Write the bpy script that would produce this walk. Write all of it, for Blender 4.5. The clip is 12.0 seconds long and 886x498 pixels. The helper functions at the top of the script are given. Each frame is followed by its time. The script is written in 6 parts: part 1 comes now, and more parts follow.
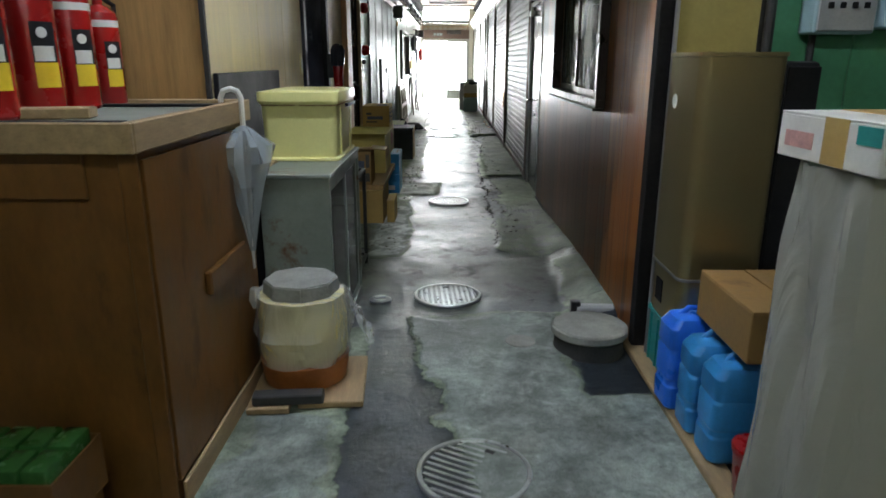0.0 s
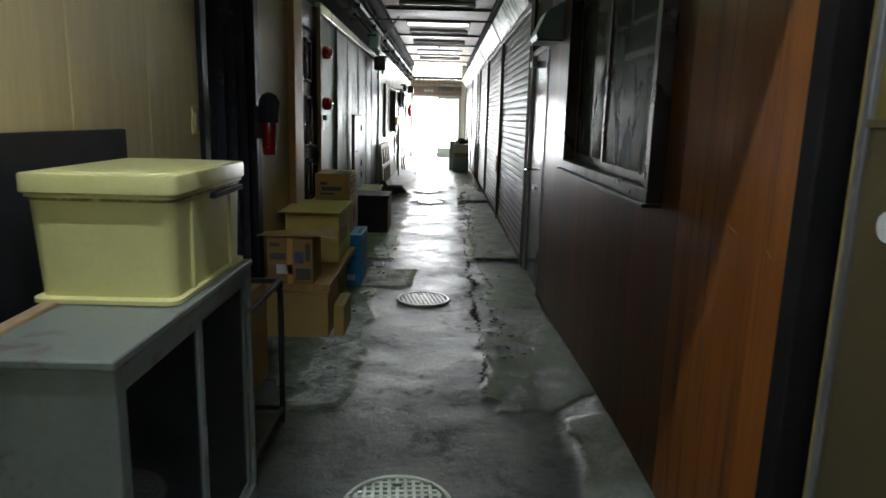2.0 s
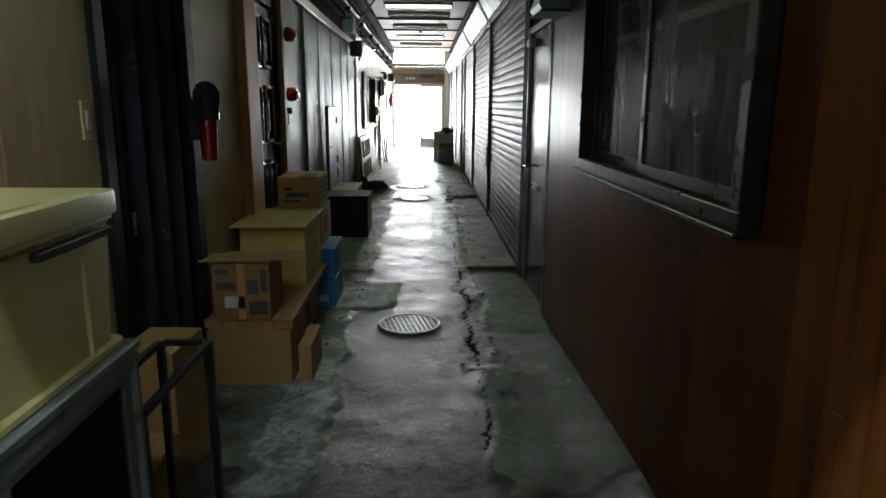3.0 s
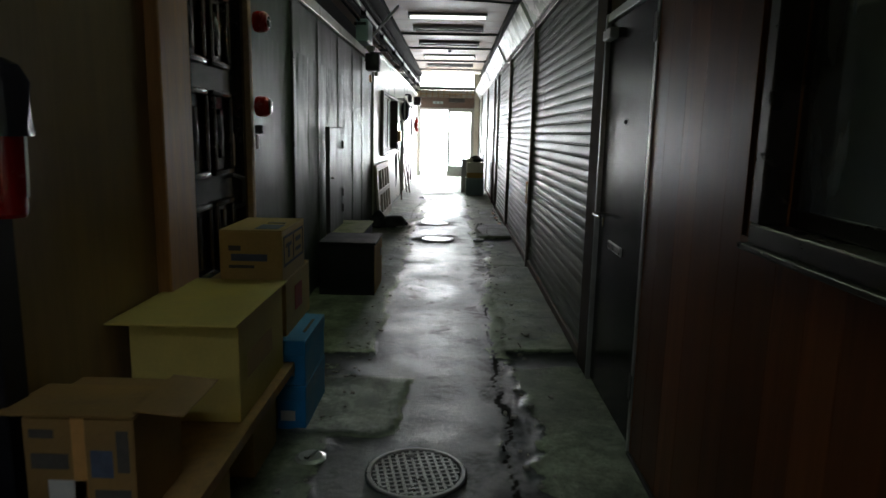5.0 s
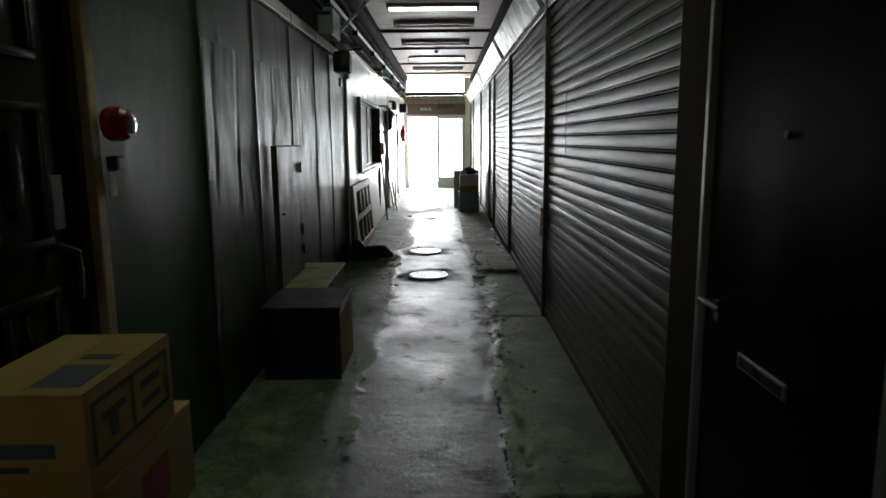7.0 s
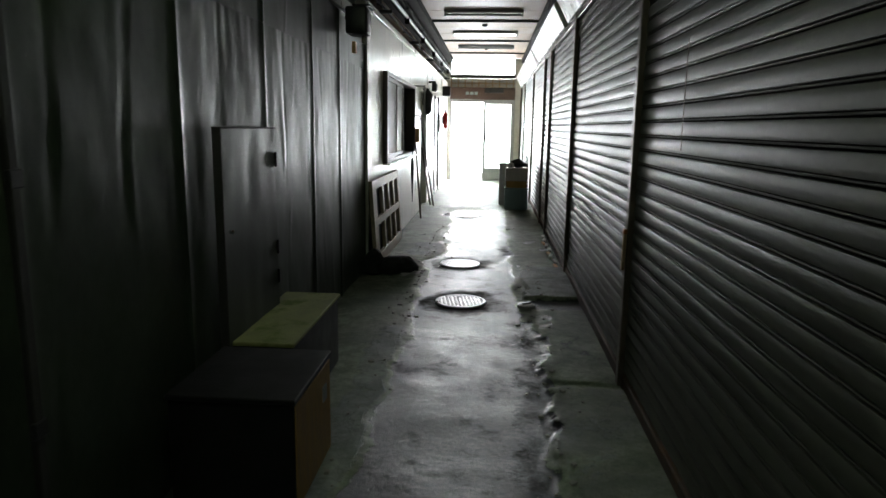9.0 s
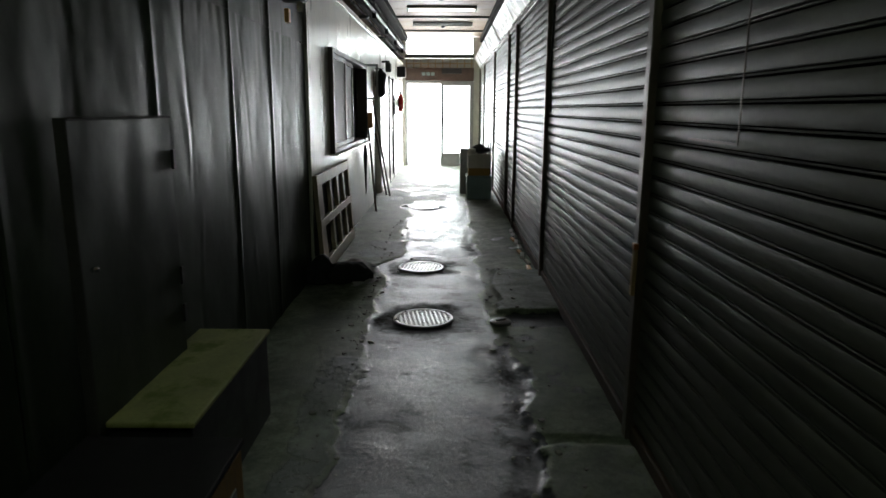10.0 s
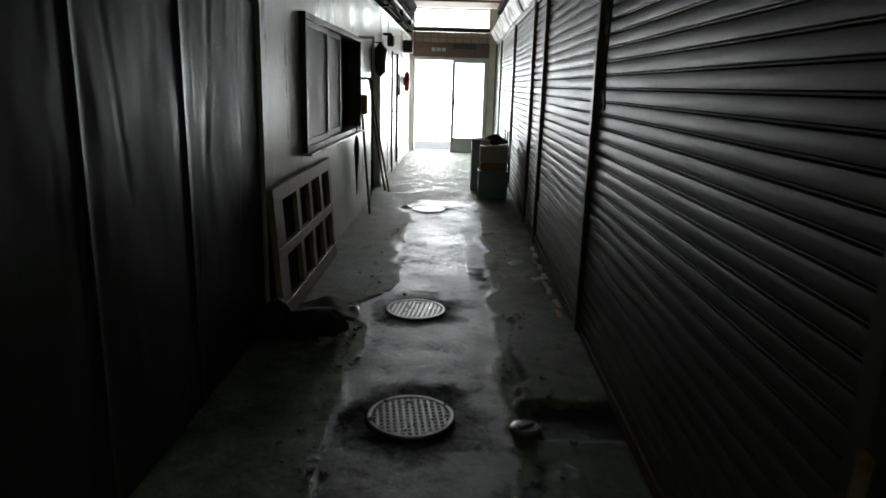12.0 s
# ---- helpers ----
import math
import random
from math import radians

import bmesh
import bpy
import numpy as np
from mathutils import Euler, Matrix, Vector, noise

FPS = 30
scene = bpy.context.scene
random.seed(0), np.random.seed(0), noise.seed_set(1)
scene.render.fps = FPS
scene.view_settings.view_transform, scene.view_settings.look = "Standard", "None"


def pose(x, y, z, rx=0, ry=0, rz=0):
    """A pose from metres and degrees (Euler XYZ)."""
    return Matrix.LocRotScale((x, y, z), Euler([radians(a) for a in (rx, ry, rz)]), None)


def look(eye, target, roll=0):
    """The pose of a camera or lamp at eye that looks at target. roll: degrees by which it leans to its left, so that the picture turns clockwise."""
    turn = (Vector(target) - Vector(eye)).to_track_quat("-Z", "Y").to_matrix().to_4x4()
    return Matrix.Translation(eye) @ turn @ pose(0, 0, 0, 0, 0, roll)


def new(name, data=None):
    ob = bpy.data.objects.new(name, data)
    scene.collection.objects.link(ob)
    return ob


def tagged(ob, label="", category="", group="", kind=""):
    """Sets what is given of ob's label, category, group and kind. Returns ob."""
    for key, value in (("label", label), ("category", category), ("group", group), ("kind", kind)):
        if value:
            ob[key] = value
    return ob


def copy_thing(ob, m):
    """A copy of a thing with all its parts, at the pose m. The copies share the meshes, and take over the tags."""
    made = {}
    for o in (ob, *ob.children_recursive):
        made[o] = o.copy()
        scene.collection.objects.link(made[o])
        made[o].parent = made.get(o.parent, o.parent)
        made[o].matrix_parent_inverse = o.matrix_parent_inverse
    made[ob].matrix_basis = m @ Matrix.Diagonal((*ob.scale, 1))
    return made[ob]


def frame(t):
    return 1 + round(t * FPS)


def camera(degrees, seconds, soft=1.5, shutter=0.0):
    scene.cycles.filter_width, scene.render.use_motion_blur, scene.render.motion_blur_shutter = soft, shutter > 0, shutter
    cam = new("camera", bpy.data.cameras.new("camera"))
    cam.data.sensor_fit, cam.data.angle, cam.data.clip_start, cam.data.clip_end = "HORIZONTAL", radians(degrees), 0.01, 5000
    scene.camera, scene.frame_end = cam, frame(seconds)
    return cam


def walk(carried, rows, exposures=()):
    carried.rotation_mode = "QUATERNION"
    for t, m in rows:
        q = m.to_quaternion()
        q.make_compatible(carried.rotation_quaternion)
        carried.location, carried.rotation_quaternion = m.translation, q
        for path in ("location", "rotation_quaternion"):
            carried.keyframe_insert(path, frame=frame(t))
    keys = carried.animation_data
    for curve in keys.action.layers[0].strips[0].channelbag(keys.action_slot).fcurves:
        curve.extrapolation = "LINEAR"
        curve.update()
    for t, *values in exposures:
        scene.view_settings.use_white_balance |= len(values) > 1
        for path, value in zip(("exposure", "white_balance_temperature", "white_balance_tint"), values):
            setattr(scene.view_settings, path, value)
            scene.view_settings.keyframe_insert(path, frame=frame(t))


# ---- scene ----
cam = camera(67.7, 12.0, soft=1.6, shutter=0.3)
METRES, EYE, TILT, LEAN, TURN = 10.3, 1.45, 0.0, 0.0, 0.4
ROWS = [
    (0.0, 0.0, 0.0, 0.0, 0.03, -15.97, -0.09),
    (0.5, 0.0036, 0.0346, 0.0004, -0.14, -14.41, -0.93),
    (1.0, 0.0045, 0.0793, 0.0026, -3.24, -13.67, 0.13),
    (1.5, 0.0124, 0.1195, 0.0014, -1.14, -11.06, -0.57),
    (2.0, 0.0142, 0.1655, 0.0014, -0.43, -11.31, -1.52),
    (2.5, 0.0127, 0.2083, 0.0026, -2.61, -12.55, -0.24),
    (4.5, 0.0187, 0.3747, 0.0001, 1.88, -10.28, -0.81),
    (5.0, 0.0164, 0.419, -0.0019, 0.51, -10.01, -1.19),
    (5.5, 0.0148, 0.4646, 0.0027, -0.89, -9.87, 0.84),
    (6.0, 0.0212, 0.5058, 0.0042, 2.19, -7.99, -0.78),
    (6.5, 0.0194, 0.5453, 0.0051, 1.7, -7.47, -1.0),
    (7.0, 0.0169, 0.58, 0.0047, -0.36, -9.47, 0.53),
    (7.5, 0.0217, 0.6217, 0.0042, 2.63, -9.46, 0.21),
    (9.5, 0.0229, 0.7905, 0.0024, 3.65, -11.19, -1.02),
    (10.0, 0.0176, 0.8346, 0.0041, -0.0, -11.95, -0.33),
    (10.5, 0.0191, 0.8781, 0.0051, 1.17, -12.98, -0.4),
    (11.0, 0.0179, 0.9236, 0.0081, 0.22, -14.51, -1.5),
    (11.5, 0.0154, 0.9529, 0.0122, -1.04, -15.4, -0.57),
    (12.0, 0.021, 0.9946, 0.0135, 1.07, -13.97, -1.62),
]
EXPOSURES = [(0.0, 0.75), (0.5, 0.57), (1.0, 0.62), (1.5, 0.58), (2.0, 0.36), (2.5, 0.26), (4.5, 0.0), (5.5, -0.38), (6.0, -0.35), (7.0, -0.35), (7.5, -0.4), (9.5, -0.08), (10.0, -0.5), (10.5, -0.75), (12.0, -1.15)]
walk(cam, [(t, pose(0, 0, EYE, TILT, LEAN, TURN) @ pose(METRES * x, METRES * y, METRES * z, 90 + pitch, roll, yaw)) for t, x, y, z, yaw, pitch, roll in ROWS], EXPOSURES)
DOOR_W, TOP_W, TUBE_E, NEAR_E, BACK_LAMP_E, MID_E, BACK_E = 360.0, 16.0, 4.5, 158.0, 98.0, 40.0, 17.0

# ---- world and light ----
world = bpy.data.worlds.new("sky")
scene.world = world
world.use_nodes = True
wn = world.node_tree
sky = wn.nodes.new("ShaderNodeTexSky")
sky.sky_type, sky.sun_disc = "NISHITA", False
sky.sun_elevation, sky.sun_rotation = radians(48), radians(20)
wn.links.new(sky.outputs[0], wn.nodes["Background"].inputs[0])
wn.nodes["Background"].inputs[1].default_value = 0.15
sun = new("sun", bpy.data.lights.new("sun", "SUN"))
sun.data.energy, sun.data.angle, sun.data.color = 1.2, radians(12), (1, 0.96, 0.9)
sun.matrix_world = look((0, 0, 0), (-0.25, -0.6, -0.75))


def area_lamp(name, eye, target, sx, sy, watts, colour):
    ob = new(name, bpy.data.lights.new(name, "AREA"))
    ob.data.shape, ob.data.size, ob.data.size_y = "RECTANGLE", sx, sy
    ob.data.energy, ob.data.color = watts, colour
    ob.matrix_world = look(eye, target)
    return ob


# daylight that stands in the doorway and in the clear window above it
area_lamp("daylight_door", (-0.05, 26.72, 1.12), (-0.05, 0, 1.12), 1.75, 2.15, DOOR_W, (0.975, 0.985, 1.0))
area_lamp("daylight_top", (-0.05, 26.72, 3.08), (-0.05, 0, 2.4), 1.85, 0.46, TOP_W, (0.94, 0.98, 1.0))


# ---- materials ----
def nodes_of(name):
    m = bpy.data.materials.new(name)
    m.use_nodes = True
    return m, m.node_tree, m.node_tree.nodes["Principled BSDF"]


def mat(name, base, rough=0.6, metal=0.0, scale=4.0, fine=60.0, var=0.25, bump=0.15, stretch=(1, 1, 1), rough_var=0.12,
        spots=None, spot_scale=3.0, spot_at=0.62, piece=0.0, spec=0.5, dist=0.004, coat=0.0):
    """A painted, wooden or metal surface: coarse and fine mottling, relief, uneven gloss and, if asked, stains of another colour."""
    m, t, p = nodes_of(name)
    L = t.links.new
    tc = t.nodes.new("ShaderNodeTexCoord")
    mp = t.nodes.new("ShaderNodeMapping")
    mp.inputs["Scale"].default_value = stretch
    L(tc.outputs["Object"], mp.inputs[0])
    info = t.nodes.new("ShaderNodeObjectInfo")
    shift = t.nodes.new("ShaderNodeVectorMath")
    shift.operation = "MULTIPLY_ADD"
    L(info.outputs["Random"], shift.inputs[0])
    shift.inputs[1].default_value = (37, 23, 11)
    L(mp.outputs[0], shift.inputs[2])
    n1, n2 = t.nodes.new("ShaderNodeTexNoise"), t.nodes.new("ShaderNodeTexNoise")
    for n, sc, de in ((n1, scale, 6), (n2, fine, 4)):
        n.inputs["Scale"].default_value, n.inputs["Detail"].default_value, n.inputs["Roughness"].default_value = sc, de, 0.62
        L(shift.outputs[0], n.inputs["Vector"])
    add = t.nodes.new("ShaderNodeMath")
    add.operation = "MULTIPLY_ADD"
    L(n2.outputs[0], add.inputs[0])
    add.inputs[1].default_value = 0.45
    L(n1.outputs[0], add.inputs[2])
    ramp = t.nodes.new("ShaderNodeMapRange")
    ramp.inputs["From Min"].default_value, ramp.inputs["From Max"].default_value = 0.45, 1.0
    ramp.inputs["To Min"].default_value, ramp.inputs["To Max"].default_value = 1 - var, 1 + var
    L(add.outputs[0], ramp.inputs[0])
    hue = t.nodes.new("ShaderNodeHueSaturation")
    hue.inputs["Color"].default_value = (*base, 1)
    if piece:
        pv = t.nodes.new("ShaderNodeMapRange")
        pv.inputs["To Min"].default_value, pv.inputs["To Max"].default_value = 1 - piece, 1 + piece
        L(info.outputs["Random"], pv.inputs[0])
        mul = t.nodes.new("ShaderNodeMath")
        mul.operation = "MULTIPLY"
        L(ramp.outputs[0], mul.inputs[0])
        L(pv.outputs[0], mul.inputs[1])
        L(mul.outputs[0], hue.inputs["Value"])
    else:
        L(ramp.outputs[0], hue.inputs["Value"])
    colour = hue.outputs[0]
    if spots:
        n3 = t.nodes.new("ShaderNodeTexNoise")
        n3.inputs["Scale"].default_value, n3.inputs["Detail"].default_value = spot_scale, 8
        n3.inputs["Roughness"].default_value = 0.7
        L(shift.outputs[0], n3.inputs["Vector"])
        r3 = t.nodes.new("ShaderNodeMapRange")
        r3.inputs["From Min"].default_value, r3.inputs["From Max"].default_value = spot_at, spot_at + 0.1
        L(n3.outputs[0], r3.inputs[0])
        mix = t.nodes.new("ShaderNodeMix")
        mix.data_type = "RGBA"
        mix.inputs["B"].default_value = (*spots, 1)
        L(r3.outputs[0], mix.inputs[0])
        L(colour, mix.inputs["A"])
        colour = mix.outputs["Result"]
    L(colour, p.inputs["Base Color"])
    rr = t.nodes.new("ShaderNodeMapRange")
    rr.inputs["From Min"].default_value, rr.inputs["From Max"].default_value = 0.3, 0.7
    rr.inputs["To Min"].default_value, rr.inputs["To Max"].default_value = max(0.03, rough - rough_var), min(1, rough + rough_var)
    L(n1.outputs[0], rr.inputs[0])
    L(rr.outputs[0], p.inputs["Roughness"])
    p.inputs["Metallic"].default_value = metal
    p.inputs["Specular IOR Level"].default_value = spec
    p.inputs["Coat Weight"].default_value = coat
    p.inputs["Coat Roughness"].default_value = 0.25
    if bump:
        b = t.nodes.new("ShaderNodeBump")
        b.inputs["Strength"].default_value, b.inputs["Distance"].default_value = bump, dist
        L(add.outputs[0], b.inputs["Height"])
        L(b.outputs[0], p.inputs["Normal"])
    return m


def glow(name, colour, strength):
    m, t, p = nodes_of(name)
    p.inputs["Base Color"].default_value = (0.9, 0.9, 0.9, 1)
    p.inputs["Emission Color"].default_value = (*colour, 1)
    p.inputs["Emission Strength"].default_value = strength
    return m


def thin_glass(name, tint=(0.9, 0.93, 0.92), least=0.04, rough=0.02):
    """A thin pane: it lets light through and mirrors by Fresnel."""
    m, t, p = nodes_of(name)
    t.nodes.remove(p)
    tr, gl, mx, fr = (t.nodes.new("ShaderNode" + k) for k in ("BsdfTransparent", "BsdfGlossy", "MixShader", "Fresnel"))
    tr.inputs[0].default_value = (*tint, 1)
    gl.inputs["Roughness"].default_value = rough
    fr.inputs["IOR"].default_value = 1.5 + least
    t.links.new(fr.outputs[0], mx.inputs[0])
    t.links.new(tr.outputs[0], mx.inputs[1])
    t.links.new(gl.outputs[0], mx.inputs[2])
    t.links.new(mx.outputs[0], t.nodes["Material Output"].inputs[0])
    return m


def dusty_glass(name, tint, least, rough):
    """A thin pane under a wiped, streaky film: pale dust and a painted grey reflection."""
    m = thin_glass(name, tint, least, rough)
    t = m.node_tree
    out = t.nodes["Material Output"].inputs[0]
    pane = out.links[0].from_socket
    tc, mp, no, mr, mx, df = (t.nodes.new("ShaderNode" + k) for k in ("TexCoord", "Mapping", "TexNoise", "MapRange", "MixShader", "BsdfDiffuse"))
    mp.inputs["Scale"].default_value = (1, 1, 0.3)
    mp.inputs["Rotation"].default_value = (0.4, 0, 0)
    no.inputs["Scale"].default_value, no.inputs["Detail"].default_value, no.inputs["Distortion"].default_value = 7, 7, 0.8
    mr.inputs["From Min"].default_value, mr.inputs["From Max"].default_value = 0.35, 0.72
    mr.inputs["To Min"].default_value, mr.inputs["To Max"].default_value = 0.08, 0.5
    df.inputs[0].default_value = (0.40, 0.44, 0.46, 1)
    t.links.new(tc.outputs["Object"], mp.inputs[0])
    t.links.new(mp.outputs[0], no.inputs["Vector"])
    t.links.new(no.outputs[0], mr.inputs[0])
    t.links.new(mr.outputs[0], mx.inputs[0])
    t.links.new(pane, mx.inputs[1])
    t.links.new(df.outputs[0], mx.inputs[2])
    t.links.new(mx.outputs[0], out)
    return m


def film(name, colour, clear, rough, crease=6.0):
    """Creased plastic film, partly clear."""
    m, t, p = nodes_of(name)
    p.inputs["Base Color"].default_value = (*colour, 1)
    p.inputs["Roughness"].default_value = rough
    p.inputs["Alpha"].default_value = 1 - clear
    tc = t.nodes.new("ShaderNodeTexCoord")
    mp = t.nodes.new("ShaderNodeMapping")
    mp.inputs["Scale"].default_value = (1, 1, 0.35)
    no, b = t.nodes.new("ShaderNodeTexNoise"), t.nodes.new("ShaderNodeBump")
    no.inputs["Scale"].default_value, no.inputs["Detail"].default_value, no.inputs["Distortion"].default_value = crease, 4, 1.2
    b.inputs["Strength"].default_value, b.inputs["Distance"].default_value = 0.8, 0.03
    t.links.new(tc.outputs["Object"], mp.inputs[0])
    t.links.new(mp.outputs[0], no.inputs["Vector"])
    t.links.new(no.outputs[0], b.inputs["Height"])
    t.links.new(b.outputs[0], p.inputs["Normal"])
    return m


def concrete():
    """Old trodden concrete: the attribute 'tone' tells the poured strips and patches apart and holds some painted
    shade; damp and polish give uneven gloss.
    """
    m, t, p = nodes_of("concrete")
    L = t.links.new
    geo = t.nodes.new("ShaderNodeNewGeometry")
    at = t.nodes.new("ShaderNodeAttribute")
    at.attribute_name = "tone"

    def tex(sc, de, ro, warp=0.0):
        n = t.nodes.new("ShaderNodeTexNoise")
        n.inputs["Scale"].default_value, n.inputs["Detail"].default_value = sc, de
        n.inputs["Roughness"].default_value, n.inputs["Distortion"].default_value = ro, warp
        L(geo.outputs["Position"], n.inputs["Vector"])
        return n.outputs[0]

    def calc(op, a, b, c=None):
        n = t.nodes.new("ShaderNodeMath")
        n.operation = op
        for i, v in enumerate((a, b, c)):
            if v is None:
                continue
            if isinstance(v, (int, float)):
                n.inputs[i].default_value = v
            else:
                L(v, n.inputs[i])
        return n.outputs[0]

    def span(v, lo, hi, to_lo, to_hi):
        n = t.nodes.new("ShaderNodeMapRange")
        for k, q in (("From Min", lo), ("From Max", hi), ("To Min", to_lo), ("To Max", to_hi)):
            n.inputs[k].default_value = q
        L(v, n.inputs[0])
        return n.outputs[0]

    big, mid, small, grit = tex(1.6, 8, 0.62, 0.6), tex(7, 9, 0.72, 0.4), tex(34, 6, 0.7), tex(150, 3, 0.6)
    # ragged borders between the pours
    rag = calc("MULTIPLY_ADD", calc("SUBTRACT", small, 0.5), 0.14, calc("MULTIPLY", calc("SUBTRACT", mid, 0.5), 0.55))
    edge = calc("ADD", rag, at.outputs["Fac"])
    hole = span(edge, -0.02, 0.17, 1.0, 0.0)
    side, pale = span(edge, 0.35, 0.39, 0.0, 1.0), span(edge, 0.63, 0.66, 0.0, 1.0)
    cr = t.nodes.new("ShaderNodeValToRGB")
    e = cr.color_ramp.elements
    e[0].position, e[0].color = 0.0, (0.014, 0.014, 0.013, 1)
    e[1].position, e[1].color = 1.0, (0.52, 0.56, 0.54, 1)
    for pos, col in ((0.16, (0.026, 0.033, 0.042, 1)), (0.34, (0.038, 0.047, 0.056, 1)), (0.37, (0.040, 0.046, 0.040, 1)), (0.40, (0.170, 0.205, 0.150, 1)), (0.60, (0.235, 0.270, 0.205, 1)), (0.66, (0.200, 0.230, 0.205, 1)), (0.86, (0.235, 0.265, 0.240, 1))):
        e.new(pos).color = col
    L(edge, cr.inputs[0])
    worn = span(mid, 0.40, 0.56, 0.74, 1.16)
    blot = span(big, 0.38, 0.60, 0.58, 1.30)
    speck = span(small, 0.36, 0.60, 0.82, 1.11)
    pits = span(grit, 0.34, 0.42, 0.55, 1.0)
    value = calc("MULTIPLY", calc("MULTIPLY", worn, blot), calc("MULTIPLY", speck, pits))
    hs = t.nodes.new("ShaderNodeHueSaturation")
    L(cr.outputs[0], hs.inputs["Color"])
    L(value, hs.inputs["Value"])
    L(hs.outputs[0], p.inputs["Base Color"])
    damp = span(calc("MULTIPLY_ADD", big, 0.7, calc("MULTIPLY", mid, 0.5)), 0.50, 0.70, 0.27, 0.46)
    L(calc("ADD", calc("ADD", damp, calc("MULTIPLY", small, 0.08)), calc("MULTIPLY_ADD", hole, 0.5, calc("MULTIPLY", side, 0.22))), p.inputs["Roughness"])
    L(calc("MULTIPLY_ADD", hole, -0.4, calc("MULTIPLY_ADD", side, -0.20, 0.44)), p.inputs["Specular IOR Level"])
    b = t.nodes.new("ShaderNodeBump")
    b.inputs["Strength"].default_value, b.inputs["Distance"].default_value = 0.7, 0.007
    relief = calc("MULTIPLY_ADD", mid, 0.3, calc("MULTIPLY_ADD", grit, 0.3, calc("MULTIPLY", small, 0.75)))
    L(calc("MULTIPLY_ADD", calc("ADD", side, pale), 0.45, relief), b.inputs["Height"])
    L(b.outputs[0], p.inputs["Normal"])
    return m


M_FLOOR = concrete()
M_SLAT = mat("shutter_paint", (0.086, 0.089, 0.073), 0.43, 0.1, 3, 50, 0.3, 0.10, (1, 0.5, 1), 0.06, spec=0.24, piece=0.10)
M_POST = mat("shutter_post", (0.11, 0.092, 0.075), 0.45, 0.35, 4, 60, 0.3, 0.1, spots=(0.12, 0.07, 0.04), spot_at=0.6)
M_RUST = mat("rusty_rail", (0.075, 0.050, 0.034), 0.7, 0.0, 6, 60, 0.4, 0.2, (1, 0.3, 1), spots=(0.16, 0.075, 0.03), spot_scale=5, spot_at=0.6, spec=0.15)
M_SHEET = mat("sheet_metal", (0.052, 0.066, 0.050), 0.40, 0.0, 2.0, 30, 0.4, 0.03, (1, 1, 0.6), 0.06, piece=0.15, spec=0.20)
M_FASCIA = mat("fascia_paint", (0.62, 0.64, 0.62), 0.28, 0.1, 3, 40, 0.15, 0.1, spots=(0.3, 0.28, 0.25), spot_at=0.66)
M_WHITE = mat("grey_white_paint", (0.68, 0.665, 0.60), 0.34, 0.15, 2.2, 40, 0.25, 0.12, (1, 1, 0.3), 0.1, spots=(0.25, 0.23, 0.2), spot_scale=2.2, spot_at=0.64)
M_LATTICE = mat("weathered_pale_wood", (0.46, 0.38, 0.27), 0.5, 0, 4, 30, 0.25, 0.12, (4, 4, 0.6), 0.1, spots=(0.26, 0.20, 0.14), spot_scale=3, spot_at=0.6)
M_DARK = mat("dark_timber", (0.035, 0.034, 0.033), 0.75, 0, 5, 50, 0.4, 0.2)
# near-black: shade of lofts and shutter gaps as colour, and a black post
M_SOOT = mat("near_black_timber", (0.013, 0.012, 0.012), 0.9, 0, 5, 50, 0.4, 0.2, spec=0.1)
M_DARKMETAL = mat("dark_metal", (0.05, 0.05, 0.052), 0.42, 0.6, 6, 60, 0.35, 0.15, spots=(0.12, 0.06, 0.035), spot_at=0.66)
M_CEIL = mat("ceiling_board", (0.37, 0.27, 0.19), 0.6, 0, 2.5, 40, 0.22, 0.1, spots=(0.26, 0.19, 0.13), spot_scale=1.4, spot_at=0.58)
M_PLANK = mat("varnished_plank", (0.215, 0.070, 0.011), 0.33, 0, 4, 18, 0.30, 0.02, (6, 6, 0.22), 0.06, spots=(0.080, 0.024, 0.007), spot_scale=1.3, spot_at=0.54, piece=0.42, spec=0.30)
M_PLANK_DARK = mat("dark_varnished_plank", (0.185, 0.060, 0.020), 0.30, 0, 4, 18, 0.22, 0.0, (5, 5, 0.22), 0.012, spots=(0.115, 0.036, 0.012), spot_scale=1.3, spot_at=0.54, piece=0.35, spec=0.14)
M_PLY = mat("plywood", (0.42, 0.25, 0.095), 0.5, 0, 4, 24, 0.3, 0.1, (6, 6, 0.45), 0.1, spots=(0.30, 0.17, 0.07), spot_scale=2.0, spot_at=0.6)
M_CREAM = mat("cream_veneer", (0.66, 0.53, 0.26), 0.45, 0, 3, 26, 0.16, 0.06, (5, 5, 0.4), 0.1, spots=(0.46, 0.34, 0.22), spot_scale=1.5, spot_at=0.62)
M_BROWNP = mat("brown_veneer", (0.34, 0.23, 0.11), 0.42, 0, 3, 26, 0.22, 0.06, (5, 5, 0.4), 0.1)
M_COUNTER = mat("stained_board", (0.150, 0.066, 0.014), 0.40, 0, 3, 22, 0.32, 0.12, (2.5, 2.5, 1), 0.1, spots=(0.075, 0.030, 0.008), spot_scale=2.2, spot_at=0.56)
M_ORANGE = mat("orange_timber", (0.46, 0.23, 0.07), 0.5, 0, 4, 26, 0.3, 0.14, (7, 7, 0.5), 0.1)
M_RAWWOOD = mat("raw_wood", (0.36, 0.25, 0.13), 0.65, 0, 5, 26, 0.3, 0.18, (6, 1, 6), 0.1)
M_BLACK = mat("black_board", (0.014, 0.014, 0.016), 0.5, 0, 5, 60, 0.4, 0.1, spec=0.2)
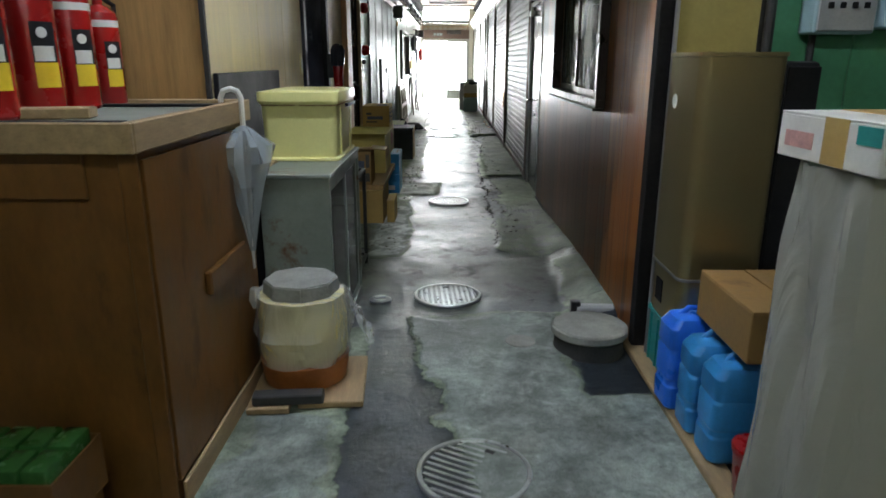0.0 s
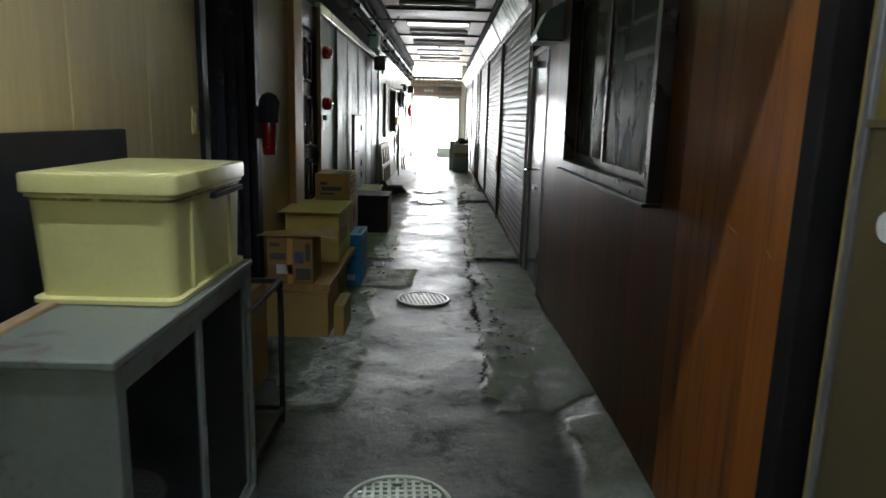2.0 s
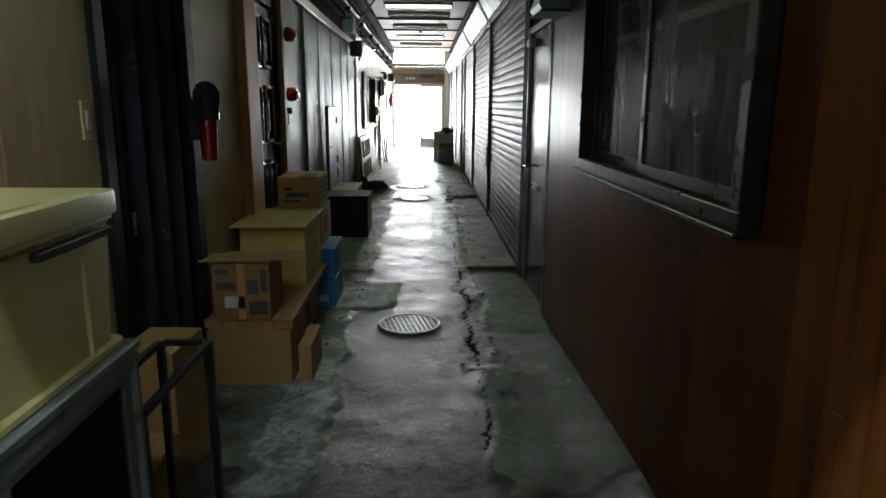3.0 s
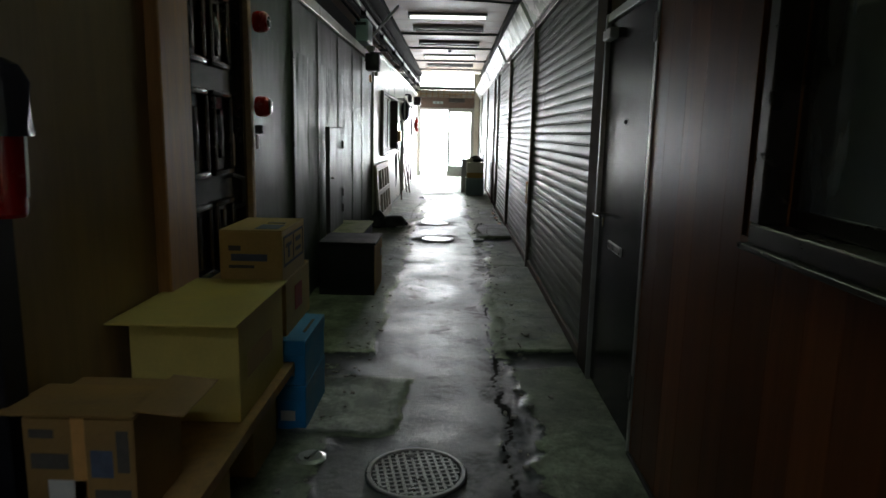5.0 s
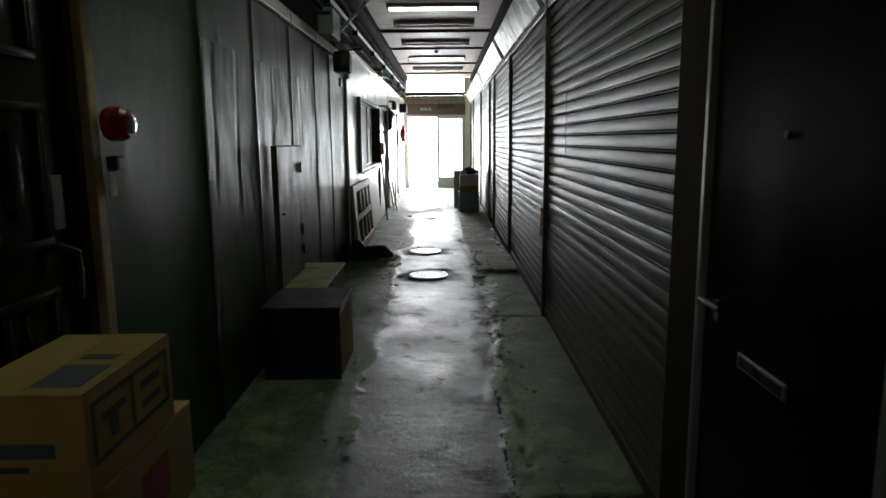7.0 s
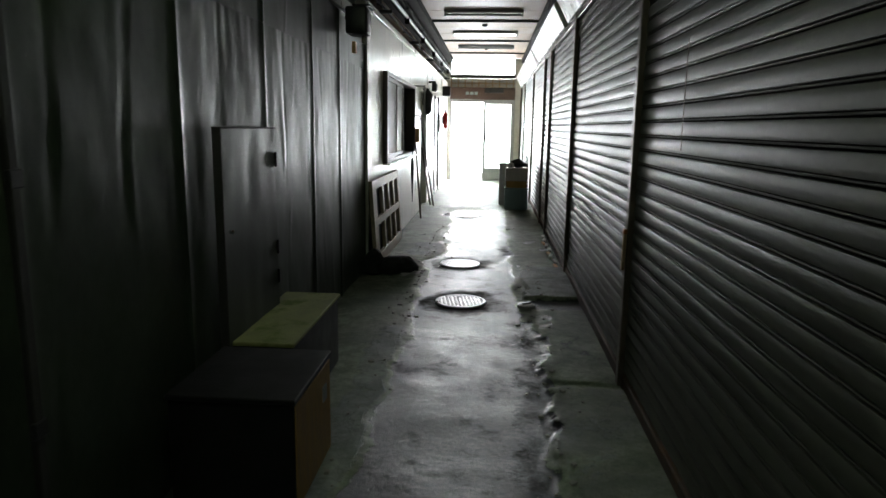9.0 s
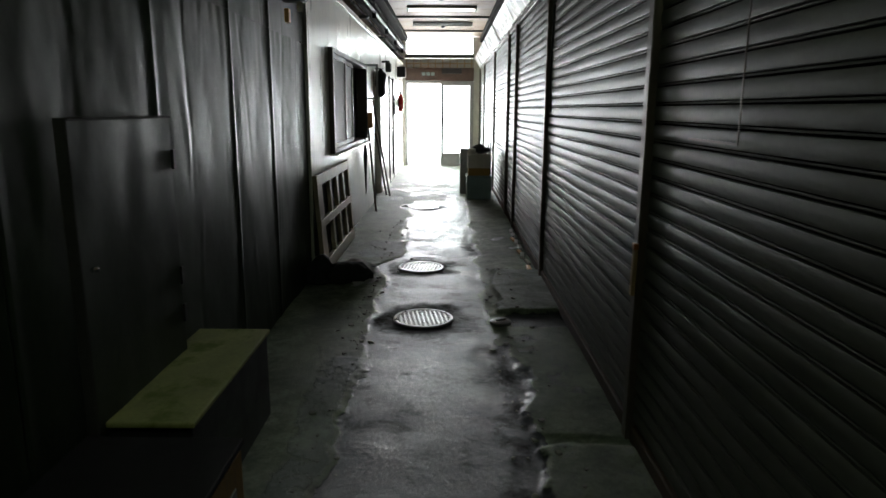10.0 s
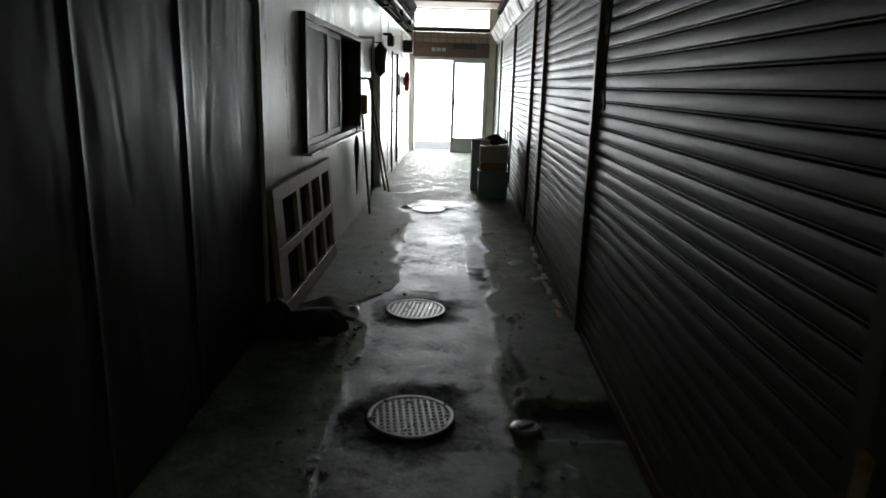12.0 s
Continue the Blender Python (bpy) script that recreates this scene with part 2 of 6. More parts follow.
M_FOLD = mat("folding_door_vinyl", (0.05, 0.052, 0.066), 0.2, 0.1, 5, 60, 0.3, 0.05)
M_CARVED = mat("dark_carved_wood", (0.022, 0.016, 0.013), 0.15, 0, 5, 40, 0.4, 0.12, (1, 5, 1), 0.06, coat=0.4)
M_DOOR = mat("dark_brown_door", (0.007, 0.006, 0.006), 0.22, 0.0, 4, 60, 0.3, 0.0, (1, 1, 0.4), 0.04, spec=0.09)
M_DARKPOST = mat("dark_brown_post", (0.026, 0.016, 0.009), 0.85, 0.0, 4, 60, 0.3, 0.1, (4, 4, 0.4), 0.08, spec=0.05)
M_BRONZE = mat("bronze_frame", (0.028, 0.022, 0.019), 0.33, 0.5, 6, 60, 0.3, 0.08)
M_ALU = mat("aluminium", (0.46, 0.46, 0.46), 0.42, 0.8, 6, 60, 0.2, 0.0, rough_var=0.04)
M_CHROME = mat("chrome", (0.75, 0.75, 0.76), 0.12, 1, 6, 60, 0.1, 0.03, rough_var=0.05)
M_GALV = mat("galvanised_iron", (0.42, 0.43, 0.44), 0.36, 0.8, 8, 80, 0.3, 0.2, spots=(0.16, 0.12, 0.09), spot_scale=9, spot_at=0.6)
M_PIT = mat("dirt_and_shade", (0.05, 0.05, 0.05), 0.8, 0, 10, 80, 0.4, 0.2)
M_CARD = mat("cardboard", (0.43, 0.285, 0.090), 0.75, 0, 4, 70, 0.16, 0.1, piece=0.1, spots=(0.29, 0.18, 0.06), spot_scale=3, spot_at=0.62)
M_CARDBROWN = mat("brown_cardboard", (0.30, 0.175, 0.055), 0.7, 0, 4, 70, 0.2, 0.1, spots=(0.20, 0.11, 0.04), spot_scale=3, spot_at=0.6)
M_CARDTAN = mat("tan_cardboard", (0.58, 0.46, 0.12), 0.7, 0, 4, 70, 0.14, 0.08, piece=0.06)
M_INK = mat("box_print", (0.085, 0.078, 0.065), 0.7, 0, 20, 90, 0.3, 0.02)
M_REDINK = mat("red_print", (0.40, 0.07, 0.05), 0.7, 0, 20, 90, 0.3, 0.02)
M_PINK = mat("faded_red_print", (0.62, 0.33, 0.29), 0.7, 0, 20, 90, 0.3, 0.02)
M_BLUEINK = mat("blue_print", (0.09, 0.11, 0.16), 0.7, 0, 20, 90, 0.3, 0.02)
M_PAPER = mat("paper", (0.72, 0.70, 0.64), 0.7, 0, 8, 90, 0.12, 0.05)
M_TAPE = mat("orange_tape", (0.62, 0.32, 0.10), 0.35, 0, 8, 90, 0.15, 0.05)
M_BLUEBOX = mat("blue_card_case", (0.015, 0.22, 0.50), 0.45, 0, 5, 70, 0.18, 0.06)
M_TUB = mat("cream_plastic", (0.70, 0.66, 0.27), 0.42, 0, 3, 60, 0.1, 0.06, spots=(0.50, 0.42, 0.20), spot_scale=6, spot_at=0.68)
M_TUBDIRT = mat("dirty_plastic", (0.30, 0.20, 0.07), 0.6, 0, 14, 60, 0.5, 0.1, spots=(0.66, 0.60, 0.26), spot_scale=16, spot_at=0.5)
M_CAB = mat("grey_steel_paint", (0.205, 0.235, 0.205), 0.42, 0.15, 4, 60, 0.2, 0.1, spots=(0.13, 0.060, 0.028), spot_scale=4.5, spot_at=0.57)
M_LOCKER = mat("bronze_enamel", (0.36, 0.29, 0.145), 0.31, 0.75, 1.2, 70, 0.06, 0.0, rough_var=0.02)
M_TEAL = mat("teal_plastic", (0.02, 0.27, 0.25), 0.45, 0, 5, 60, 0.2, 0.08)
M_JUG = mat("blue_polythene", (0.02, 0.17, 0.80), 0.34, 0, 5, 60, 0.15, 0.08)
M_JUG_D = mat("faded_blue_polythene", (0.03, 0.25, 0.60), 0.40, 0, 5, 60, 0.2, 0.1)
M_CAP = mat("grey_cap", (0.42, 0.43, 0.44), 0.5, 0, 8, 60, 0.2, 0.1)
M_GREEN = mat("green_wall_paint", (0.09, 0.31, 0.165), 0.4, 0, 3, 50, 0.2, 0.08, spots=(0.09, 0.25, 0.16), spot_at=0.62)
M_POUCH = mat("green_pouch", (0.035, 0.13, 0.03), 0.25, 0, 9, 60, 0.4, 0.25, dist=0.01)
M_YELLOWP = mat("olive_yellow_board", (0.38, 0.31, 0.10), 0.5, 0, 3, 50, 0.16, 0.06)
M_RED = mat("red_enamel", (0.30, 0.008, 0.007), 0.25, 0, 5, 60, 0.14, 0.04, coat=0.4)
M_YELLOW = mat("yellow_label", (0.80, 0.55, 0.03), 0.5, 0, 8, 60, 0.1, 0.02)
M_STONE = mat("paving_stone", (0.27, 0.27, 0.24), 0.8, 0, 8, 70, 0.35, 0.5, dist=0.008)
M_TERRA = mat("orange_glaze", (0.36, 0.12, 0.025), 0.45, 0, 6, 60, 0.3, 0.1)
M_POT = mat("cream_glaze", (0.68, 0.58, 0.24), 0.4, 0, 6, 60, 0.15, 0.06)
M_EBOX = mat("blue_grey_enamel", (0.30, 0.42, 0.45), 0.42, 0.1, 5, 60, 0.15, 0.06)
M_OLIVETOP = mat("mossy_board", (0.36, 0.37, 0.15), 0.7, 0, 4, 50, 0.3, 0.15, spots=(0.17, 0.23, 0.04), spot_scale=3, spot_at=0.55)
M_SIDEWOOD = mat("side_board", (0.46, 0.27, 0.09), 0.55, 0, 4, 26, 0.3, 0.1, (5, 5, 1))
M_CLOTH = mat("dark_cloth", (0.03, 0.032, 0.034), 0.85, 0, 9, 90, 0.4, 0.4, dist=0.01)
M_PVC = mat("grey_pipe", (0.42, 0.43, 0.43), 0.45, 0, 6, 60, 0.2, 0.08)
M_EXITBEAM = mat("dark_brown_beam", (0.10, 0.065, 0.05), 0.5, 0, 4, 26, 0.3, 0.1)
# grey with the shade of unlit rooms put into it
M_ROOM = mat("unlit_room_grey", (0.10, 0.095, 0.085), 0.8, 0, 3, 50, 0.25, 0.1)
M_GROUND = mat("street_asphalt", (0.11, 0.11, 0.115), 0.85, 0, 3, 80, 0.3, 0.3)
M_FILM = film("clear_film", (0.80, 0.81, 0.77), 0.66, 0.12, 14)
M_WRAP = film("milky_wrap", (0.48, 0.47, 0.41), 0.26, 0.13, 7)
M_UMB = film("umbrella_vinyl", (0.50, 0.57, 0.62), 0.58, 0.14, 16)
M_GLASS = thin_glass("clear_glass")
M_WINGLASS = dusty_glass("filmed_window_glass", (0.55, 0.58, 0.56), 0.7, 0.05)
M_FROST = mat("frosted_glass", (0.42, 0.43, 0.41), 0.6, 0, 4, 40, 0.12, 0.05)
M_TUBE = glow("fluorescent_tube", (0.93, 0.97, 1.0), TUBE_E)
M_TUBE_NEAR = glow("fluorescent_tube_warm", (0.86, 0.97, 1.16), NEAR_E)
M_TUBE_DIM = glow("fill_tube_back", (0.88, 1.0, 1.03), BACK_LAMP_E)
M_TUBE_MID = glow("fill_tube_green", (0.80, 1.0, 0.66), MID_E)
M_OFF = mat("unlit_tube_case", (0.30, 0.30, 0.29), 0.5, 0, 5, 50, 0.2, 0.05)


# ---- mesh helpers ----
def box(bm, a, b, bevel=0.0, seg=1, rot=None):
    """An upright box between two corners, its edges eased; rot: a matrix applied about its middle."""
    a, b = Vector(a), Vector(b)
    c, d = (a + b) / 2, b - a
    m = Matrix.Translation(c) @ (rot if rot is not None else Matrix()) @ Matrix.Diagonal((abs(d.x), abs(d.y), abs(d.z), 1))
    vs = bmesh.ops.create_cube(bm, size=1, matrix=m)["verts"]
    if bevel:
        es = list({e for v in vs for e in v.link_edges})
        bmesh.ops.bevel(bm, geom=es, offset=bevel, segments=seg, affect="EDGES", profile=0.5)
    return bm


def rod(bm, p, q, r, r2=None, seg=12):
    p, q = Vector(p), Vector(q)
    d = q - p
    m = Matrix.Translation((p + q) / 2) @ d.to_track_quat("Z", "Y").to_matrix().to_4x4()
    bmesh.ops.create_cone(bm, cap_ends=True, segments=seg, radius1=r, radius2=r if r2 is None else r2, depth=d.length, matrix=m)
    return bm


def lathe(bm, profile, seg=24, at=(0, 0, 0), squash=1.0, wob=0.0):
    """Turn a profile of (radius, height) round the upright axis."""
    rings = []
    for i, (r, z) in enumerate(profile):
        ring = []
        for k in range(seg):
            a = 2 * math.pi * k / seg
            rr = r * (1 + wob * noise.noise((math.cos(a) * 2, math.sin(a) * 2, z * 5 + i * 0.3)))
            ring.append(bm.verts.new((at[0] + rr * math.cos(a), at[1] + rr * math.sin(a) * squash, at[2] + z)))
        rings.append(ring)
    for lo, hi in zip(rings, rings[1:]):
        for k in range(seg):
            bm.faces.new((lo[k], lo[(k + 1) % seg], hi[(k + 1) % seg], hi[k]))
    bm.faces.new(rings[0][::-1])
    bm.faces.new(rings[-1])
    return bm


def sheet(bm, f, nu, nv):
    """A grid of points f(u, v), u and v from 0 to 1."""
    vs = [[bm.verts.new(f(i / nu, j / nv)) for j in range(nv + 1)] for i in range(nu + 1)]
    for i in range(nu):
        for j in range(nv):
            bm.faces.new((vs[i][j], vs[i + 1][j], vs[i + 1][j + 1], vs[i][j + 1]))
    return bm


def tube(bm, pts, r, seg=8):
    for a, b in zip(pts, pts[1:]):
        rod(bm, a, b, r, seg=seg)
    for p in pts[1:-1]:
        bmesh.ops.create_uvsphere(bm, u_segments=seg, v_segments=6, radius=r, matrix=Matrix.Translation(p))
    return bm


def B():
    return bmesh.new()


def mesh_of(name, bm, material, smooth=True):
    me = bpy.data.meshes.new(name)
    bmesh.ops.recalc_face_normals(bm, faces=bm.faces[:])
    bm.to_mesh(me)
    bm.free()
    me.materials.append(material)
    if smooth:
        me.polygons.foreach_set("use_smooth", [True] * len(me.polygons))
        me.set_sharp_from_angle(angle=radians(26))
    return me


def setting(name, bm, material, label="", category=""):
    return tagged(new(name, mesh_of(name, bm, material)), label, category, "", "structure")


def thing(name, at, label, category, group="", rz=0.0, kind=""):
    ob = new(name)
    ob.empty_display_size = 0.1
    ob.matrix_basis = pose(*at, 0, 0, rz)
    return tagged(ob, label, category, group, kind)


def part(name, bm, material, parent, label="", smooth=True):
    ob = new(name, mesh_of(name, bm, material, smooth))
    ob.parent = parent
    return tagged(ob, label)


def solo(name, bm, material, label, category, at=(0, 0, 0), rz=0.0, group="", kind=""):
    ob = new(name, mesh_of(name, bm, material))
    ob.matrix_basis = pose(*at, 0, 0, rz)
    return tagged(ob, label, category, group, kind)


# ---- the large structure ----
XL, XR, Y0, Y1, ZC = -1.07, 0.97, -3.0, 26.5, 3.33
WEST, EAST = -1.75, 2.35


def wob(x, y, f, k=0.0):
    return noise.noise((x * f, y * f, k))


def in_patch(x, y, x0, x1, y0, y1, soft=0.02, wave=0.05, seed=0.0):
    """How far a point lies inside a ragged patch, 0 to 1."""
    u = x + wave * wob(x, y, 2.3, seed) + wave * 0.5 * wob(x, y, 9, seed + 3) + wave * 0.25 * wob(x, y, 30, seed + 5)
    v = y + wave * wob(x, y, 2.3, seed + 7) + wave * 0.5 * wob(x, y, 9, seed + 11)
    d = min(u - x0, x1 - u, v - y0, y1 - v)
    return max(0.0, min(1.0, d / soft + 0.5))


# x0, x1, y0, y1, rise, tone, ragged, slant of the two long edges
PATCHES = [
    (-0.41, 0.42, 4.25, 26.6, -0.002, 0.19, 0.07, 0, 0),
    (-0.40, 0.10, 0.8, 3.45, -0.004, 0.20, 0.05, 0, -0.1),
    # full-width dark band; its tone also holds the shade past the beam
    (-1.2, 1.2, 3.45, 5.0, -0.002, 0.17, 0.30, 0, 0),
    (0.05, 0.64, 0.8, 3.68, 0.006, 0.80, 0.12, -0.2, 0),
    (0.50, 1.05, 0.8, 2.66, 0.005, 0.74, 0.08, 0, 0),
    (-0.82, -0.48, 1.6, 2.5, 0.004, 0.72, 0.10, 0, 0),
    (0.62, 1.05, 2.68, 3.30, -0.008, 0.26, 0.05, 0, 0),
    (0.74, 1.10, 3.62, 4.70, 0.003, 0.58, 0.10, 0.10, 0),
    (0.46, 1.10, 4.80, 6.70, 0.002, 0.40, 0.16, 0, 0),
    (-0.66, -0.33, 4.85, 6.62, 0.006, 0.95, 0.10, 0, 0.02),
    (-0.62, -0.11, 7.25, 8.00, 0.010, 0.92, 0.06, 0, 0),
    (-1.1, -0.40, 8.02, 8.42, -0.004, 0.30, 0.07, 0, 0),
    (-0.60, -0.38, 8.45, 12.4, 0.006, 0.70, 0.08, 0, 0),
    (0.52, 1.05, 8.50, 11.33, 0.020, 0.60, 0.06, 0, 0),
    (0.52, 1.05, 11.42, 13.02, 0.012, 0.46, 0.04, 0, 0),
    # gap before the next slab, its near-edge shade put into the tone
    (0.60, 1.05, 13.04, 13.48, -0.005, 0.20, 0.06, 0, 0),
    (0.52, 1.05, 13.36, 14.62, 0.032, 0.69, 0.07, 0, 0),
    # likewise gap and painted shade along the near edge of the slab at 8.5
    (0.54, 1.05, 8.26, 8.52, -0.005, 0.18, 0.07, 0, 0),
    (0.37, 0.54, 6.2, 8.4, -0.005, 0.15, 0.08, 0, 0),
    (0.36, 0.52, 10.2, 12.6, 0.0, 0.11, 0.10, 0.03, 0.01),
    (-0.75, -0.35, 15.2, 16.1, 0.005, 0.7, 0.10, 0, 0),
    (0.28, 0.42, 15.35, 16.0, -0.008, 0.10, 0.14, 0, 0),
    (-0.95, 0.9, 19.5, 26.4, 0.0, 0.42, 0.20, 0, 0),
]


def ramp(v, lo, hi):
    k = max(0.0, min(1.0, (v - lo) / (hi - lo)))
    return k * k * (3 - 2 * k)


def floor_point(x, y):
    h, tone = 0.004, 0.5
    for i, (x0, x1, y0, y1, rise, tn, wave, s0, s1) in enumerate(PATCHES):
        mid = (y0 + y1) / 2
        x0, x1 = x0 + s0 * (y - mid), x1 + s1 * (y - mid)
        if x < x0 - 0.35 or x > x1 + 0.35 or y < y0 - 0.35 or y > y1 + 0.35:
            continue
        k = in_patch(x, y, x0, x1, y0, y1, 0.022, wave, i * 4.7)
        k2 = in_patch(x, y, x0, x1, y0, y1, 0.07, wave, i * 4.7)
        h, tone = h + k * (rise - h), tone + k2 * (tn - tone)
    h += 0.007 * wob(x, y, 1.1, 50) + 0.0035 * wob(x, y, 5, 60) + 0.0010 * wob(x, y, 22, 70)
    # the fillet of mortar that climbs to the foot of the timber wall
    h += 0.085 * ramp(x, 0.70, 0.99) * ramp(y, 3.35, 3.65) * (1 - ramp(y, 4.4, 6.9))
    # damp dark ring round each drain cover
    for cx, cy, wet in ((0.0, 3.99, 0.25), (0.012, 6.92, 0.16), (-0.045, 13.2, 0.035), (-0.125, 14.79, 0.035), (-0.22, 18.79, 0.1)):
        d = math.hypot(x - cx, y - cy) + 0.05 * wob(x, y, 4, 33)
        if d < 0.44:
            tone += (wet - tone) * min(1.0, (0.44 - d) / 0.15)
            h = min(h, -0.001)
    # a running crack beside the poured strip
    c = abs(x - 0.43 - 0.07 * wob(0, y, 2.2, 80) - 0.035 * wob(0, y, 9, 81) - 0.02 * wob(0, y, 27, 83))
    width = 0.006 + 0.05 * max(0.0, wob(0.5, y, 1.9, 84) + 0.05)
    if 5.2 < y < 9.9 and c < width:
        k = 1 - c / width
        h -= 0.003 * k
        tone += (-0.1 - tone) * min(1.0, 2.2 * k)
        return h, tone
    return h, max(-0.1, min(1.0, tone + 0.08 * wob(x, y, 3.5, 90)))


def ground_sheet(name, x0, x1, y0, y1, step):
    nx, ny = round((x1 - x0) / step), round((y1 - y0) / step)
    vs, fs, tones = [], [], []
    for j in range(ny + 1):
        for i in range(nx + 1):
            x, y = x0 + (x1 - x0) * i / nx, y0 + (y1 - y0) * j / ny
            h, tn = floor_point(x, y)
            vs.append((x, y, h))
            tones.append(tn)
    w = nx + 1
    for j in range(ny):
        for i in range(nx):
            a = j * w + i
            fs.append((a, a + 1, a + w + 1, a + w))
    me = bpy.data.meshes.new(name)
    me.from_pydata(vs, [], fs)
    me.attributes.new("tone", "FLOAT", "POINT").data.foreach_set("value", tones)
    me.polygons.foreach_set("use_smooth", [True] * len(me.polygons))
    me.materials.append(M_FLOOR)
    return tagged(new(name, me), "worn patched grey concrete floor with a darker poured strip", "floor", "", "structure")


ground_sheet("floor", XL - 0.06, XR + 0.2, 3.1, 15.5, 0.015)
ground_sheet("floor_far", XL - 0.06, XR + 0.2, 15.5, 26.6, 0.028)
ground_sheet("floor_entry", WEST, EAST, 0.6, 3.1, 0.017)
ground_sheet("floor_back", WEST, EAST, -3.0, 0.6, 0.06)
setting("subfloor", box(B(), (WEST, Y0, -0.2), (EAST, Y1 + 0.1, -0.06)), M_GROUND, "bare ground under the concrete", "floor")

g = B()
box(g, (-400, 26.6, -0.3), (400, 900, -0.03))
setting("ground", g, M_GROUND, "grey asphalt street outside the doorway", "ground")

# outer shell: walls added to keep the sky's light out
setting("wall_west", box(B(), (WEST - 0.15, Y0, -0.1), (WEST, Y1 + 0.1, ZC + 0.1)), M_ROOM, "dark grey wall added behind the shopfronts", "wall")
setting("wall_east", box(B(), (EAST, Y0, -0.1), (EAST + 0.15, Y1 + 0.1, ZC + 0.1)), M_ROOM, "dark grey wall added behind the shutters", "wall")
setting("wall_south", box(B(), (WEST - 0.15, Y0 - 0.15, -0.1), (EAST + 0.15, Y0, ZC + 0.1)), M_CREAM, "plain cream wall, unseen, added to close the passage", "wall")

# the ceiling: boards with cover strips
c = B()
box(c, (WEST - 0.15, Y0, ZC + 0.02), (EAST + 0.15, Y1 + 0.2, ZC + 0.2))
y = -2.9
while y < Y1 - 0.9:
    box(c, (-0.93, y, ZC), (0.95, y + 0.895, ZC + 0.03), 0.004)
    y += 0.91
setting("ceiling", c, M_CEIL, "stained pale boarded ceiling with joints", "ceiling")
c = B()
for y in (10.4, 13.9, 17.7, 19.9, 22.6, 25.0):
    box(c, (-0.95, y, ZC - 0.035), (0.96, y + 0.05, ZC - 0.001), 0.004)
setting("ceiling_batten", c, M_DARK, "dark cross battens under the ceiling", "batten")

# upper parts: lofts over the shopfronts, their shade put into near-black boarding
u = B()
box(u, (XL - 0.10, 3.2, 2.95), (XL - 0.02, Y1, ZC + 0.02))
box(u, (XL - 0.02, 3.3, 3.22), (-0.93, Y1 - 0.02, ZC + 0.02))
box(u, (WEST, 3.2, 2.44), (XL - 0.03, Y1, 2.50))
setting("wall_upper_west", u, M_SOOT, "near-black boarding above the shopfronts, loft shade in its colour", "wall")
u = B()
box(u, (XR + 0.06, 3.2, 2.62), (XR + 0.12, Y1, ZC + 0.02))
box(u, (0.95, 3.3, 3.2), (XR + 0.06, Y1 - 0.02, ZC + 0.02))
setting("wall_upper_east", u, M_SOOT, "near-black boarding above the shutters, loft shade in its colour", "wall")

# added, unseen: a stepped beam that cuts the near lamp's light beyond the entry
setting("beam", box(box(B(), (WEST, 3.145, 3.0), (-0.40, 3.26, ZC + 0.02), 0.006), (-0.40, 3.145, 2.30), (EAST, 3.26, ZC + 0.02), 0.006), M_DARK, "unseen stepped beam added to shade the passage beyond the entry", "beam")

# --- west side, from the entry to the exit ---
setting("wall_plywood", box(B(), (WEST, 3.06, 0), (XL - 0.016, 3.14, 2.74), 0.003), M_PLY, "knotty brown plywood return wall", "wall")
wall_cream = setting("wall_cream", box(B(), (XL - 0.09, 3.16, 0), (XL - 0.014, 5.04, 2.44)), M_CREAM, "wall clad with pale cream veneer boards", "wall")
for y0, y1 in ((3.06, 3.90), (3.905, 4.48), (4.485, 5.04)):
    part("board", box(B(), (XL - 0.012, y0, 0.02), (XL, y1, 2.44), 0.002), M_CREAM, wall_cream)
setting("trim_corner", box(B(), (XL - 0.016, 3.035, 0), (XL + 0.006, 3.06, 2.74), 0.002), M_DARK, "dark corner strip", "trim")
w = B()
box(w, (XL - 0.09, 5.04, 0), (XL + 0.025, 5.12, 2.44), 0.004)
box(w, (XL - 0.09, 5.97, 0), (XL + 0.025, 6.07, 2.44), 0.004)
box(w, (XL - 0.09, 5.12, 2.2), (XL + 0.025, 5.97, 2.44), 0.004)
setting("door_frame", w, M_BLACK, "black timber door frame", "door frame")
setting("wall_brown", box(B(), (XL - 0.09, 6.07, 0), (XL, 6.97, 2.44), 0.003), M_BROWNP, "brown veneer wall panel", "wall")
setting("post", box(B(), (XL - 0.09, 6.97, 0), (-1.015, 7.27, 2.5), 0.006), M_ORANGE, "orange-brown timber post", "post")
w = B()
box(w, (XL - 0.12, 7.27, 2.22), (XL - 0.02, 8.22, 2.44))
box(w, (XL - 0.12, 8.155, 0), (XL, 8.205, 2.44), 0.003)
setting("door_frame_carved", w, M_CARVED, "dark stained door frame", "door frame")
setting("post_thin", box(B(), (XL - 0.09, 8.207, 0), (XL + 0.03, 8.265, 2.44), 0.004), M_RAWWOOD, "thin pale timber post", "post")
setting("wall_sheet_backing", box(B(), (XL - 0.12, 8.27, 0), (XL - 0.06, 14.33, 2.5)), M_DARK)

# white painted front with its openings
wall_white = setting("wall_white", box(B(), (XL - 0.10, 14.33, 0), (XL, 15.40, 2.66)), M_WHITE, "grey-white painted sheet wall with streaks", "wall")
